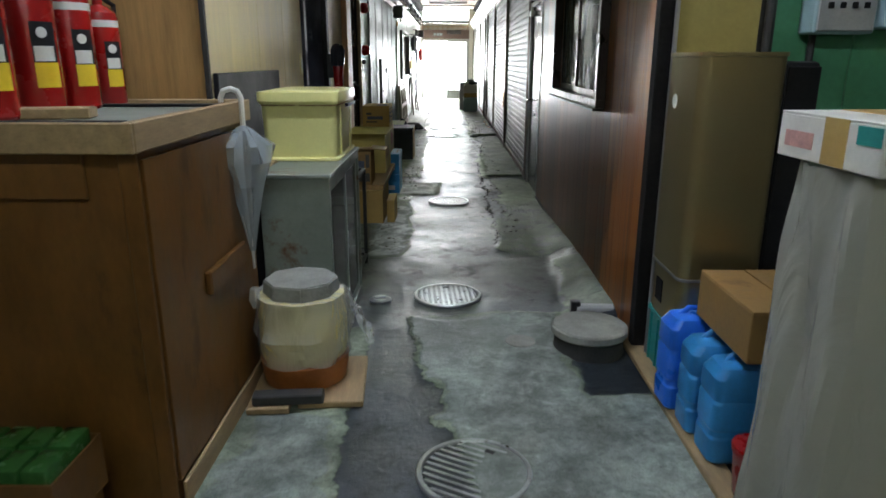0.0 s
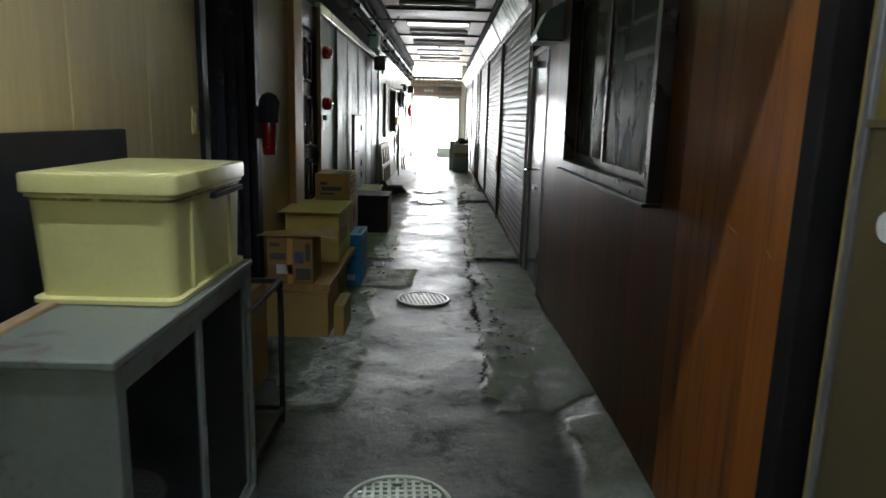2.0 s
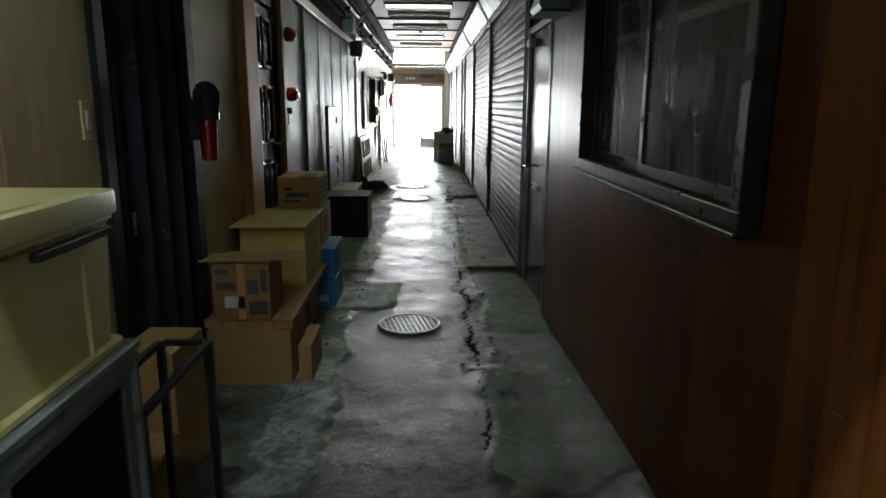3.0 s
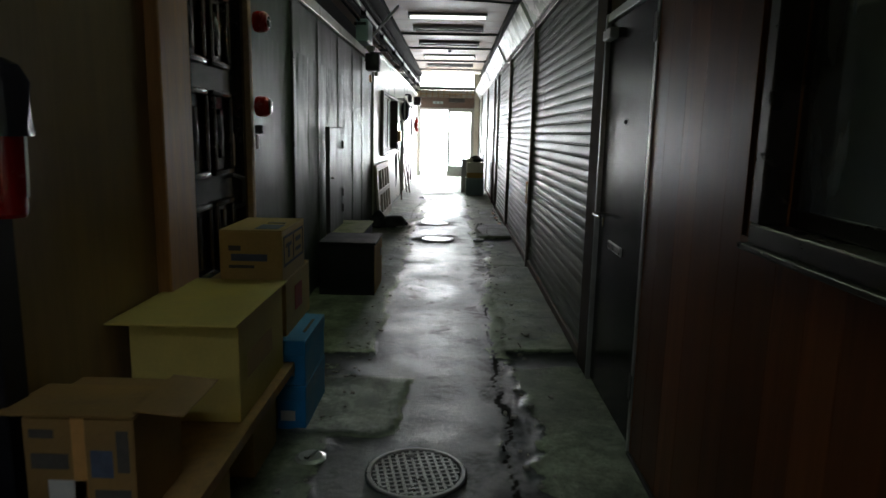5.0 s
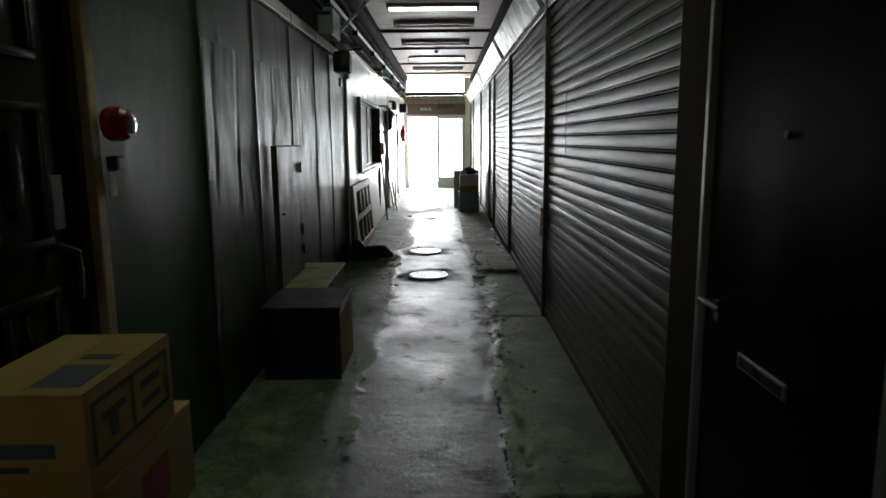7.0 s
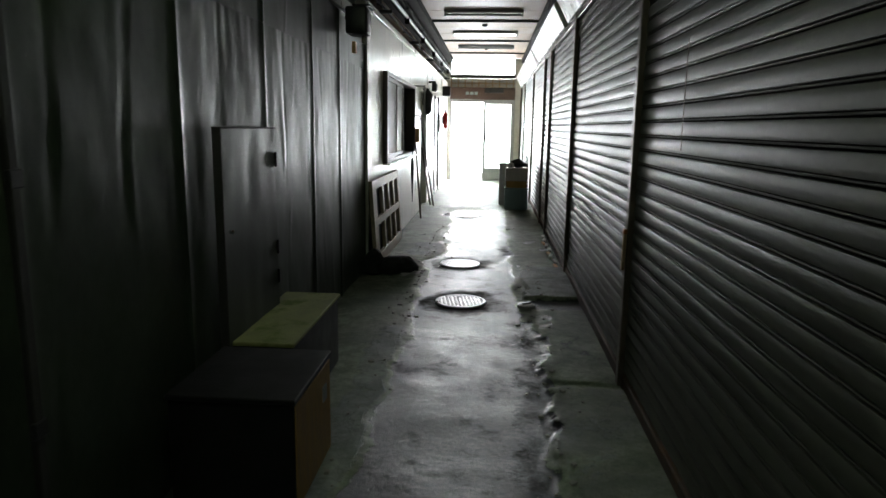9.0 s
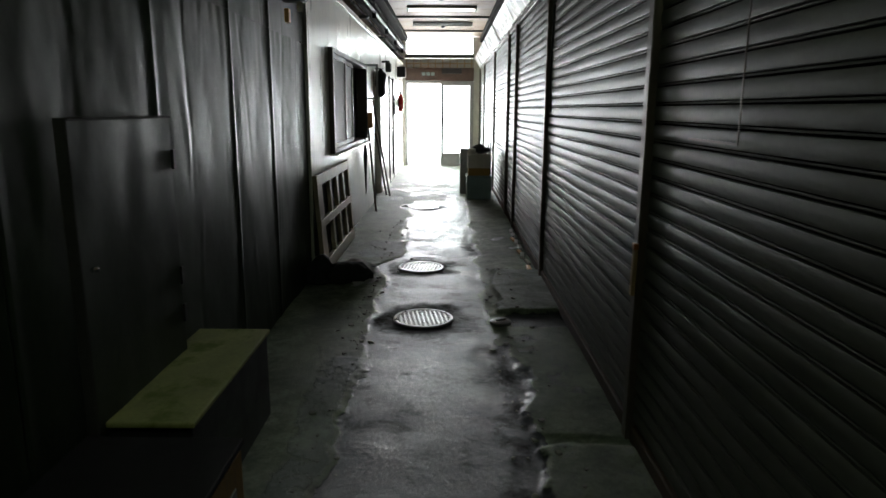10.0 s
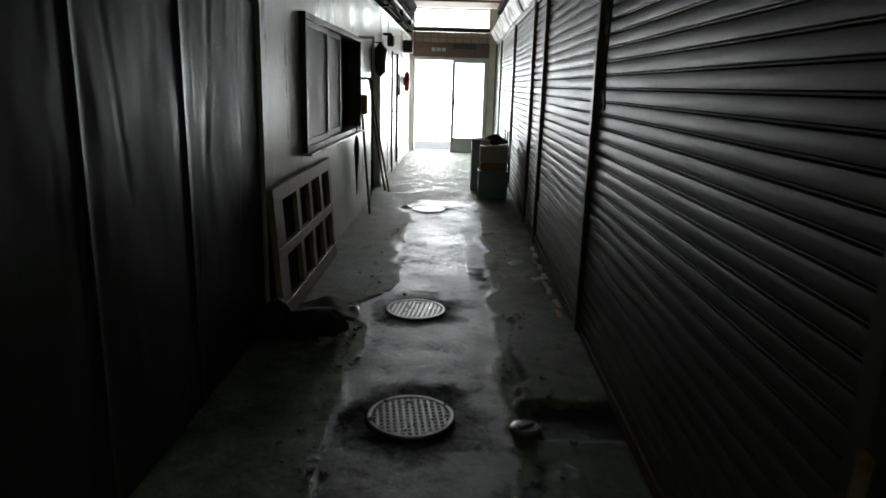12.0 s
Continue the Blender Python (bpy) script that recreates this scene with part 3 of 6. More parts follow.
for y0, y1, z0, z1 in ((15.402, 18.198, 0, 1.06), (15.402, 18.198, 2.07, 2.66), (18.20, 19.45, 0, 2.66),
                       (19.452, 20.498, 2.10, 2.66), (20.50, 22.25, 0, 2.66), (22.252, 23.248, 2.12, 2.66), (23.25, Y1, 0, 2.66)):
    part("panel", box(B(), (XL - 0.10, y0, z0), (XL, y1, z1)), M_WHITE, wall_white)
w = B()
box(w, (XL, 14.40, 2.60), (XL + 0.02, 26.4, 2.665), 0.003)
box(w, (XL, 14.33, 0), (XL + 0.015, 14.37, 2.6), 0.003)
for y in (20.56, 21.6, 24.2, 25.4):
    box(w, (XL, y, 0.05), (XL + 0.008, y + 0.04, 2.6), 0.002)
setting("trim_white", w, M_WHITE, "grey-white cover strips", "trim")
setting("baseboard", box(B(), (XL, 20.55, 0), (XL + 0.012, Y1, 0.10), 0.003), M_WHITE, "low grey-white skirting", "skirting")

# --- east side ---
setting("wall_yellow", box(B(), (1.018, 3.09, 0), (1.375, 3.14, 2.74), 0.003), M_YELLOWP, "olive yellow painted board", "wall")
w = B()
for x0, x1 in ((1.42, 1.79), (1.795, 2.16), (2.165, EAST)):
    box(w, (x0, 3.08, 0), (x1, 3.13, 2.74), 0.003)
setting("wall_green", w, M_GREEN, "green painted board wall", "wall")
setting("post_black", box(B(), (XR - 0.013, 3.165, 0), (1.10, 3.24, 2.74), 0.004), M_SOOT, "black edge post of the timber wall", "post")
setting("trim_metal", box(B(), (1.000, 3.075, 0), (1.016, 3.10, 2.74), 0.003), M_ALU, "thin pale metal edge strip", "trim")
setting("drain_pipe", rod(B(), (1.4, 3.05, 0), (1.4, 3.05, 2.74), 0.022), M_DARKMETAL, "dark upright pipe in the corner", "pipe")
w = B()
for y0, y1, z0, z1 in ((3.243, 4.26, 0, 2.62), (4.26, 5.98, 0, 1.19), (4.26, 5.98, 2.21, 2.62), (5.98, 7.14, 0, 2.62), (7.14, 8.12, 2.06, 2.62)):
    box(w, (XR + 0.014, y0, z0), (XR + 0.10, y1, z1))
wall_timber = setting("wall_timber", w, M_PLANK, "reddish brown varnished plank wall", "wall")
w = B()
box(w, (XR - 0.005, 7.14, 0), (XR + 0.10, 7.175, 2.08), 0.003)
box(w, (XR - 0.012, 8.075, 0), (XR + 0.10, 8.10, 2.08), 0.003)
box(w, (XR - 0.005, 7.175, 2.035), (XR + 0.10, 8.075, 2.08), 0.003)
setting("door_frame_metal", w, M_ALU, "slim metal door frame", "door frame")
w = B()
box(w, (XR - 0.01, 8.10, 0), (XR + 0.12, 8.36, 2.62), 0.006)
box(w, (XR + 0.01, 7.14, 2.085), (XR + 0.012, 8.10, 2.5))
setting("post_brown", w, M_DARKPOST, "dark brown boxed post", "post")
# added walls that box in the dark spaces behind window and shutters
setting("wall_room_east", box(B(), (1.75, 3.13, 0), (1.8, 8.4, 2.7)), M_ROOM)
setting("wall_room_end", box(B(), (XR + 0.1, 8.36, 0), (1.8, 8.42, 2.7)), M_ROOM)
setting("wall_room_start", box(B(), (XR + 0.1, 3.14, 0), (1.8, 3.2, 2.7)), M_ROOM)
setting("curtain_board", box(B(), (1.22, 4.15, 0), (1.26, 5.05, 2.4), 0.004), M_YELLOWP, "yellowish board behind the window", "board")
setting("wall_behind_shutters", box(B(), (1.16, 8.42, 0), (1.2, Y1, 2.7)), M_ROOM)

# posts between the shutters and the header above them
SHUTTERS = [(8.40, 11.40), (11.48, 14.36), (14.44, 17.00), (17.08, 18.10), (18.18, 20.90), (20.98, 24.36), (24.44, 26.44)]
for y0, y1 in SHUTTERS:
    p = B()
    box(p, (XR - 0.02, y1 + 0.004, 0), (XR + 0.10, min(y1 + 0.076, Y1), 2.56), 0.006)
    setting("shutter_post", p, M_POST, "brown metal guide post between shutters", "post")
p = B()
box(p, (XR - 0.01, 8.36, 2.50), (XR + 0.10, Y1, 2.56), 0.004)
setting("shutter_header", p, M_POST, "dark metal rail over the shutters", "rail")

# --- the exit wall ---
w = B()
box(w, (WEST, Y1, 0), (-1.0, Y1 + 0.12, ZC), 0)
box(w, (0.80, Y1, 0), (EAST, Y1 + 0.12, ZC), 0)
setting("wall_north", w, M_WHITE, "plain end wall beside the doors", "wall")
setting("beam_exit", box(B(), (-1.0, Y1 - 0.05, 2.22), (0.80, Y1 + 0.12, 2.55), 0.01), M_EXITBEAM, "brown beam over the exit doors", "beam")
setting("beam_exit_top", box(B(), (-1.0, Y1, 2.80), (0.80, Y1 + 0.12, 2.87), 0.006), M_DARK, "dark rail under the top window", "beam")


# ---- doors, windows and shutters ----
def slat_mesh(length):
    """One roller slat: a slightly bowed face over a groove with a thin bead in it."""
    face = [(0.004, 0.0165), (-0.0058, 0.0175), (-0.0082, 0.026), (-0.0098, 0.038), (-0.0102, 0.048), (-0.0096, 0.058), (-0.0080, 0.067), (-0.0058, 0.0735), (0.004, 0.0745)]
    bead = [(0.002, 0.006), (-0.005, 0.007), (-0.006, 0.0095), (-0.005, 0.012), (0.002, 0.0125)]
    bm = B()
    for prof in (face, bead):
        rows = [[bm.verts.new((x, y, z)) for x, z in prof] for y in (0.0, length)]
        for i in range(len(prof) - 1):
            bm.faces.new((rows[0][i], rows[1][i], rows[1][i + 1], rows[0][i + 1]))
    return mesh_of("slat", bm, M_SLAT)


for k, (y0, y1) in enumerate(SHUTTERS):
    sh = thing("roller_shutter", (XR + 0.02, y0, 0), "closed brownish grey metal roller shutter, scuffed", "shutter", "shutters along the passage")
    me = slat_mesh(y1 - y0)
    n = 0
    while 0.09 + (n + 1) * 0.075 < 2.53:
        s = new("slat", me)
        s.parent, s.location = sh, (0, 0, 0.085 + n * 0.075)
        n += 1
    part("bottom_rail", box(B(), (-0.022, 0, 0.0), (0.02, y1 - y0, 0.084), 0.006), M_RUST, sh, "rusty bottom rail")
    # near-black sheet that paints the shade seen through the gaps between slats
    part("back_plate", box(B(), (0.022, 0, 0.085), (0.026, y1 - y0, 2.52)), M_SOOT, sh)


def slope_box(bm, y0, y1):
    """A shutter box: a sheet that leans out over the passage."""
    v = [bm.verts.new(p) for p in ((XR - 0.03, y0, 2.56), (XR - 0.03, y1, 2.56), (XR - 0.16, y1, 2.80), (XR - 0.16, y0, 2.80),
                                   (XR + 0.05, y0, 2.56), (XR + 0.05, y1, 2.56), (XR + 0.05, y1, 2.96), (XR + 0.05, y0, 2.96))]
    for f in ((0, 1, 2, 3), (3, 2, 6, 7), (4, 7, 6, 5), (0, 3, 7, 4), (1, 5, 6, 2), (0, 4, 5, 1)):
        bm.faces.new([v[i] for i in f])
    return bm


for y0, y1 in ((8.42, 9.9), (9.92, 11.5), (11.7, 13.4), (13.42, 15.0), (15.3, 17.2), (17.22, 19.4), (19.6, 22.0), (22.02, 24.4), (24.42, 26.4)):
    solo("shutter_box", slope_box(B(), y0, y1), M_FASCIA, "glossy off-white shutter box cover", "shutter box", group="covers over the shutters")

# plain dark door with a lever handle and a letter slot
d = thing("door_1", (XR + 0.012, 7.178, 0), "closed dark brown flush door with a lever handle", "door", kind="structure")
part("door_leaf", box(B(), (0, 0, 0.015), (0.045, 0.894, 2.03), 0.003), M_DOOR, d)
h = B()
rod(h, (0, 0.80, 1.0), (-0.055, 0.80, 1.0), 0.011)
rod(h, (-0.05, 0.81, 1.0), (-0.05, 0.69, 1.0), 0.010)
bmesh.ops.create_uvsphere(h, u_segments=10, v_segments=8, radius=0.012, matrix=Matrix.Translation((-0.05, 0.69, 1.0)))
lathe(h, [(0.027, -0.003), (0.027, 0.003)], 16, (-0.004, 0.80, 1.0))
hd = part("door_handle", h, M_CHROME, d, "chrome lever handle")
part("keyhole_plate", box(B(), (-0.006, 0.785, 0.93), (0.002, 0.815, 0.985), 0.003), M_CHROME, hd)
ls = part("letter_slot", box(B(), (-0.008, 0.36, 0.84), (0.002, 0.63, 0.885), 0.003), M_ALU, d, "metal letter slot")
part("flap", box(B(), (-0.011, 0.375, 0.848), (-0.006, 0.615, 0.877), 0.002), M_BRONZE, ls)
part("peephole", rod(B(), (-0.005, 0.45, 1.5), (0.004, 0.45, 1.5), 0.011), M_BLACK, d)
for z in (0.25, 1.82):
    part("hinge", box(B(), (-0.02, -0.025, z), (0.004, 0.02, z + 0.12), 0.003), M_BRONZE, d)
part("door_closer", box(B(), (-0.05, 0.70, 1.93), (0.0, 0.86, 1.985), 0.006), M_ALU, d)

# window in the timber wall
wn_ = thing("window_1", (XR, 4.20, 1.16), "dark bronze framed sliding window, dust and a grey reflection in its film", "window", kind="structure")
f = B()
for a, b in (((-0.055, 0, 0), (0.10, 1.84, 0.055)), ((-0.055, 0, 1.03), (0.10, 1.84, 1.08)), ((-0.055, 0, 0.055), (0.10, 0.055, 1.03)), ((-0.055, 1.785, 0.055), (0.10, 1.84, 1.03))):
    box(f, a, b, 0.004)
part("window_frame", f, M_BRONZE, wn_)
part("window_sill", box(B(), (-0.075, -0.015, -0.014), (0.0, 1.855, 0.002), 0.003), M_BRONZE, wn_, "thin worn metal sill")
for y0, y1, x in ((0.055, 0.94, -0.005), (0.90, 1.785, 0.03)):
    s = B()
    for a, b in (((x - 0.012, y0, 0.056), (x + 0.012, y1, 0.10)), ((x - 0.012, y0, 0.99), (x + 0.012, y1, 1.029)), ((x - 0.012, y0, 0.10), (x + 0.012, y0 + 0.04, 0.99)), ((x - 0.012, y1 - 0.04, 0.10), (x + 0.012, y1, 0.99))):
        box(s, a, b, 0.002)
    sa = part("sash", s, M_BRONZE, wn_)
    pn = part("pane", box(B(), (x - 0.002, y0 + 0.04, 0.10), (x + 0.002, y1 - 0.04, 0.99)), M_WINGLASS, sa)
    pn.visible_shadow = False

# folding door
fd = thing("folding_door", (XL - 0.03, 5.125, 0), "black vinyl folding door, drawn shut", "door", kind="structure")
for i in range(4):
    y = i * 0.21
    bm = B()
    v = [bm.verts.new(p) for p in ((-0.03, y, 0.02), (0.035, y + 0.09, 0.02), (-0.03, y + 0.205, 0.02), (-0.03, y, 2.19), (0.035, y + 0.09, 2.19), (-0.03, y + 0.205, 2.19))]
    for q in ((0, 1, 4, 3), (1, 2, 5, 4), (2, 0, 3, 5), (0, 2, 1), (3, 4, 5)):
        bm.faces.new([v[k] for k in q])
    part("fold", bm, M_FOLD, fd, smooth=False)
part("latch", box(B(), (0.02, 0.09, 0.95), (0.05, 0.13, 1.05), 0.004), M_CHROME, fd, "small metal latch")

# carved door with glazed panels
cd = thing("door_2", (XL - 0.04, 7.28, 0), "closed dark carved wooden door with moulded panels", "door", kind="structure")
part("door_leaf", box(B(), (-0.03, 0, 0.02), (0.0, 0.87, 2.2), 0.003), M_CARVED, cd)
for z0, z1 in ((0.15, 0.55), (0.68, 1.05), (1.18, 1.62), (1.74, 2.12)):
    for y0 in (0.10, 0.46):
        m_ = B()
        y1_ = y0 + 0.28
        for a, b in (((0, y0, z0), (0.028, y1_, z0 + 0.03)), ((0, y0, z1 - 0.03), (0.028, y1_, z1)), ((0, y0, z0 + 0.03), (0.028, y0 + 0.03, z1 - 0.03)), ((0, y1_ - 0.03, z0 + 0.03), (0.028, y1_, z1 - 0.03))):
            box(m_, a, b, 0.009, 2)
        pm = part("panel_moulding", m_, M_CARVED, cd)
        k = B()
        lathe(k, [(0.055, 0), (0.05, 0.008), (0.02, 0.016)], 14)
        bmesh.ops.transform(k, matrix=Matrix.Translation((0.0, (y0 + y1_) / 2, (z0 + z1) / 2)) @ Matrix.Rotation(radians(90), 4, "Y") @ Matrix.Diagonal((1.9 * (z1 - z0) / 0.4, 1, 1, 1)), verts=k.verts[:])
        box(k, (0.0, (y0 + y1_) / 2 - 0.02, (z0 + z1) / 2 - 0.13), (0.014, (y0 + y1_) / 2 + 0.02, (z0 + z1) / 2 + 0.13), 0.006)
        part("carving", k, M_CARVED, pm)
h = B()
tube(h, [(0.0, 0.80, 0.98), (0.055, 0.80, 1.0), (0.06, 0.80, 1.08), (0.055, 0.80, 1.15), (0.0, 0.80, 1.17)], 0.010)
part("door_handle", h, M_DARKMETAL, cd, "dark iron pull handle")
part("lock_plate", box(B(), (0.0, 0.77, 1.22), (0.012, 0.83, 1.40), 0.004), M_CHROME, cd, "worn metal lock plate")

# sliding exit doors and the windows above
ex = thing("door_3", (-1.0, Y1, 0), "aluminium framed sliding glass exit doors, one leaf open", "door", kind="structure")
f = B()
for a, b in (((0, -0.02, 0), (0.06, 0.10, 2.22)), ((1.74, -0.02, 0), (1.80, 0.10, 2.22)), ((0.06, -0.02, 2.15), (1.74, 0.10, 2.22)), ((0.06, -0.02, -0.02), (1.74, 0.10, 0.02))):
    box(f, a, b, 0.004)
part("door_frame", f, M_ALU, ex)
for x0, x1, yy in ((0.96, 1.745, 0.06), (0.94, 1.75, 0.02)):
    s = B()
    for a, b in (((x0, yy - 0.015, 0.02), (x0 + 0.05, yy + 0.015, 2.15)), ((x1 - 0.05, yy - 0.015, 0.02), (x1, yy + 0.015, 2.15)), ((x0 + 0.05, yy - 0.015, 2.10), (x1 - 0.05, yy + 0.015, 2.15))):
        box(s, a, b, 0.003)
    lf = part("door_leaf", s, M_ALU, ex)
    part("kick_panel", box(B(), (x0 + 0.05, yy - 0.012, 0.02), (x1 - 0.05, yy + 0.012, 0.34 if x0 > 0.5 else 0.06), 0.003), M_ALU, lf)
    pn = part("pane", box(B(), (x0 + 0.05, yy - 0.003, 0.06), (x1 - 0.05, yy + 0.003, 2.10)), M_GLASS, lf)
    pn.visible_shadow = False
    part("door_handle", box(B(), (x0 + 0.01, yy - 0.035, 1.12), (x0 + 0.07, yy - 0.014, 1.28), 0.005), M_DARKMETAL, lf)
gr = thing("window_2", (-1.0, Y1, 2.555), "barred strip window above the exit", "window", kind="structure")
for i in range(10):
    part("bar", box(B(), (0.02 + i * 0.19, 0.01, 0), (0.045 + i * 0.19, 0.05, 0.242), 0.002), M_RAWWOOD, gr)
part("bar", box(B(), (0, 0.055, 0.10), (1.8, 0.07, 0.125), 0.002), M_RAWWOOD, gr)
part("pane", box(B(), (0.0, 0.085, 0), (1.8, 0.09, 0.24)), M_FROST, gr)
gr = thing("window_3", (-1.0, Y1, 2.872), "clear top window above the exit", "window", kind="structure")
f = B()
for a, b in (((0, 0.02, 0), (1.8, 0.08, 0.03)), ((0, 0.02, 0.42), (1.8, 0.08, 0.455)), ((0, 0.02, 0.03), (0.03, 0.08, 0.42)), ((1.77, 0.02, 0.03), (1.8, 0.08, 0.42))):
    box(f, a, b, 0.003)
part("window_frame", f, M_ALU, gr)
pn = part("pane", box(B(), (0.03, 0.045, 0.03), (1.77, 0.05, 0.42)), M_GLASS, gr)
pn.visible_shadow = False
sg = thing("exit_sign", (-0.62, Y1 - 0.055, 2.30), "small framed sign plate on the brown beam", "sign")
part("plate", box(B(), (0, -0.02, 0), (0.46, 0, 0.18), 0.004), M_EXITBEAM, sg)
for i in range(3):
    part("mark", box(B(), (0.06 + i * 0.12, -0.024, 0.05), (0.15 + i * 0.12, -0.0205, 0.13), 0.001), M_EBOX, sg)
dcl = thing("door_operator", (-0.02, Y1 - 0.055, 2.40), "dark box on the beam over the doors", "door operator")
part("case", box(B(), (0, -0.08, 0), (0.5, 0, 0.14), 0.008), M_DARKMETAL, dcl)
part("end_cap", box(B(), (-0.02, -0.083, -0.003), (-0.001, 0, 0.143), 0.003), M_BLACK, dcl)

# white front: window with sliding panes, small hinged frame
wl = thing("window_4", (XL, 15.38, 1.04), "half-open sliding window in the white wall", "window", kind="structure")
f = B()
for a, b in (((-0.10, 0, 0), (0.05, 2.84, 0.05)), ((-0.10, 0, 1.0), (0.05, 2.84, 1.05)), ((-0.10, 0, 0.05), (0.05, 0.05, 1.0)), ((-0.10, 2.79, 0.05), (0.05, 2.84, 1.0))):
    box(f, a, b, 0.004)
part("window_frame", f, M_POST, wl)
part("window_sill", box(B(), (0.0, -0.02, -0.02), (0.085, 2.86, -0.002), 0.004), M_WHITE, wl)
for y0, y1, x in ((0.05, 0.95, 0.02), (0.90, 1.80, -0.02)):
    s = B()
    for a, b in (((x - 0.014, y0, 0.05), (x + 0.014, y1, 0.10)), ((x - 0.014, y0, 0.95), (x + 0.014, y1, 1.0)), ((x - 0.014, y0, 0.10), (x + 0.014, y0 + 0.05, 0.95)), ((x - 0.014, y1 - 0.05, 0.10), (x + 0.014, y1, 0.95))):
        box(s, a, b, 0.002)
    sa = part("sash", s, M_POST, wl)
    part("pane", box(B(), (x - 0.003, y0 + 0.05, 0.10), (x + 0.003, y1 - 0.05, 0.95)), M_FROST, sa)
# dark sheet added behind the openings; its colour is the unlit room's shade
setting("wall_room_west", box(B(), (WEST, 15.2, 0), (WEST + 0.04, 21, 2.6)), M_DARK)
wd = thing("door_4", (XL - 0.05, 22.27, 0), "closed grey-white flush door", "door", kind="structure")
part("door_leaf", box(B(), (0, 0, 0.02), (0.04, 0.96, 2.1), 0.004), M_WHITE, wd)
h = B()
rod(h, (0.04, 0.08, 1.1), (0.10, 0.08, 1.1), 0.012)
rod(h, (0.095, 0.08, 1.1), (0.095, 0.22, 1.1), 0.012)
part("door_handle", h, M_DARKMETAL, wd)
f = B()
box(f, (-0.02, -0.03, 0), (0.075, -0.003, 2.13), 0.003)
box(f, (-0.02, 0.963, 0), (0.075, 0.99, 2.13), 0.003)
part("door_frame", f, M_DARKMETAL, wd)


# ---- lamps ----
def lamp(y, x=0.0, lit=M_TUBE, z=ZC, name="ceiling_light"):
    on = lit is not M_OFF
    ob = thing(name, (x, y, z), "lit fluorescent batten under the ceiling" if on else "unlit fluorescent batten under the ceiling", "ceiling light", "fluorescent battens")
    part("housing", box(B(), (-0.64, -0.055, -0.045), (0.64, 0.055, -0.002), 0.006), M_FASCIA if on else M_OFF, ob)
    part("tube", rod(B(), (-0.6, 0, -0.068), (0.6, 0, -0.068), 0.019), lit, ob)
    for sx in (-1, 1):
        part("lamp_holder", box(B(), (sx * 0.62 - 0.018, -0.02, -0.095), (sx * 0.62 + 0.018, 0.02, -0.045), 0.004), M_FASCIA, ob)
    return ob


for y in (15.5, 21.3):
    lamp(y)
for y in (13.3, 16.9, 18.9, 23.5):
    lamp(y, lit=M_OFF)
lamp(2.75, -0.25, M_TUBE_NEAR)
# assumed lamp, never in view: placed and tinted to lift cartons and floor sides
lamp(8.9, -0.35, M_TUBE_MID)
# unseen fill lamp behind the start, added for faces turned to the south
lamp(-0.5, 0.15, M_TUBE_DIM)
for y in (20.4, 24.2):
    lathe_bm = lathe(B(), [(0.05, 0), (0.045, -0.03), (0.02, -0.045)], 16)
    solo("smoke_detector", lathe_bm, M_DARKMETAL, "small round detector under the ceiling", "detector", (0.0, y, ZC - 0.001), group="detectors")


# ---- street light outside: a plain bright distance ----
def backdrop():
    m, t, p = nodes_of("bright_distance")
    e = t.nodes.new("ShaderNodeEmission")
    e.inputs[0].default_value = (0.94, 0.98, 1.0, 1)
    e.inputs[1].default_value = BACK_E
    t.links.new(e.outputs[0], t.nodes["Material Output"].inputs[0])
    setting("backdrop", box(B(), (-6, 30.0, -0.1), (6, 30.1, 7)), m, "blank bright daylight outside", "backdrop")


backdrop()


# ---- things of the entry part ----
def manhole(at, rz, bars=True):
    mh = thing("manhole_cover", at, "round ribbed iron drain cover set in the floor", "manhole cover", "drain covers along the passage", rz)
    bm = B()
    prof = [(0.190, -0.05), (0.190, 0.004), (0.196, 0.010), (0.210, 0.010), (0.216, 0.004), (0.216, -0.05)]
    seg = 40
    rings = [[bm.verts.new((r * math.cos(2 * math.pi * k / seg), r * math.sin(2 * math.pi * k / seg), z)) for k in range(seg)] for r, z in prof]
    for i in range(len(rings)):
        a, b = rings[i], rings[(i + 1) % len(rings)]
        for k in range(seg):
            bm.faces.new((a[k], a[(k + 1) % seg], b[(k + 1) % seg], b[k]))
    part("rim", bm, M_GALV, mh, "pale worn iron rim")
    part("plate", rod(B(), (0, 0, -0.04), (0, 0, -0.006), 0.1885, seg=40), M_PIT, mh, "dirt-filled plate")
    for axis in ((0, 1) if bars else (0,)):
        for i in range(-5, 6):
            o = i * 0.0325
            half = math.sqrt(0.187 ** 2 - o * o)
            w = 0.0075
            a, b = ((o - w, -half, -0.007), (o + w, half, 0.006)) if axis else ((-half, o - w, -0.007), (half, o + w, 0.0065))
            part("rib", box(B(), a, b, 0.002), M_GALV, mh)
    part("key_hole", box(B(), (-0.02, 0.125, -0.006), (0.02, 0.15, 0.0075), 0.002), M_BLACK, mh)
    return mh


first = manhole((0.0, 3.99, 0.0), 4)
for at, rz in (((0.012, 6.92, 0.0), 12), ((-0.045, 13.2, 0.0), 8), ((-0.125, 14.79, 0.0), -6), ((-0.22, 18.79, -0.004), 3)):
    copy_thing(first, pose(*at, 0, 0, rz))
manhole((0.10, 2.10, 0.0), -28, False)


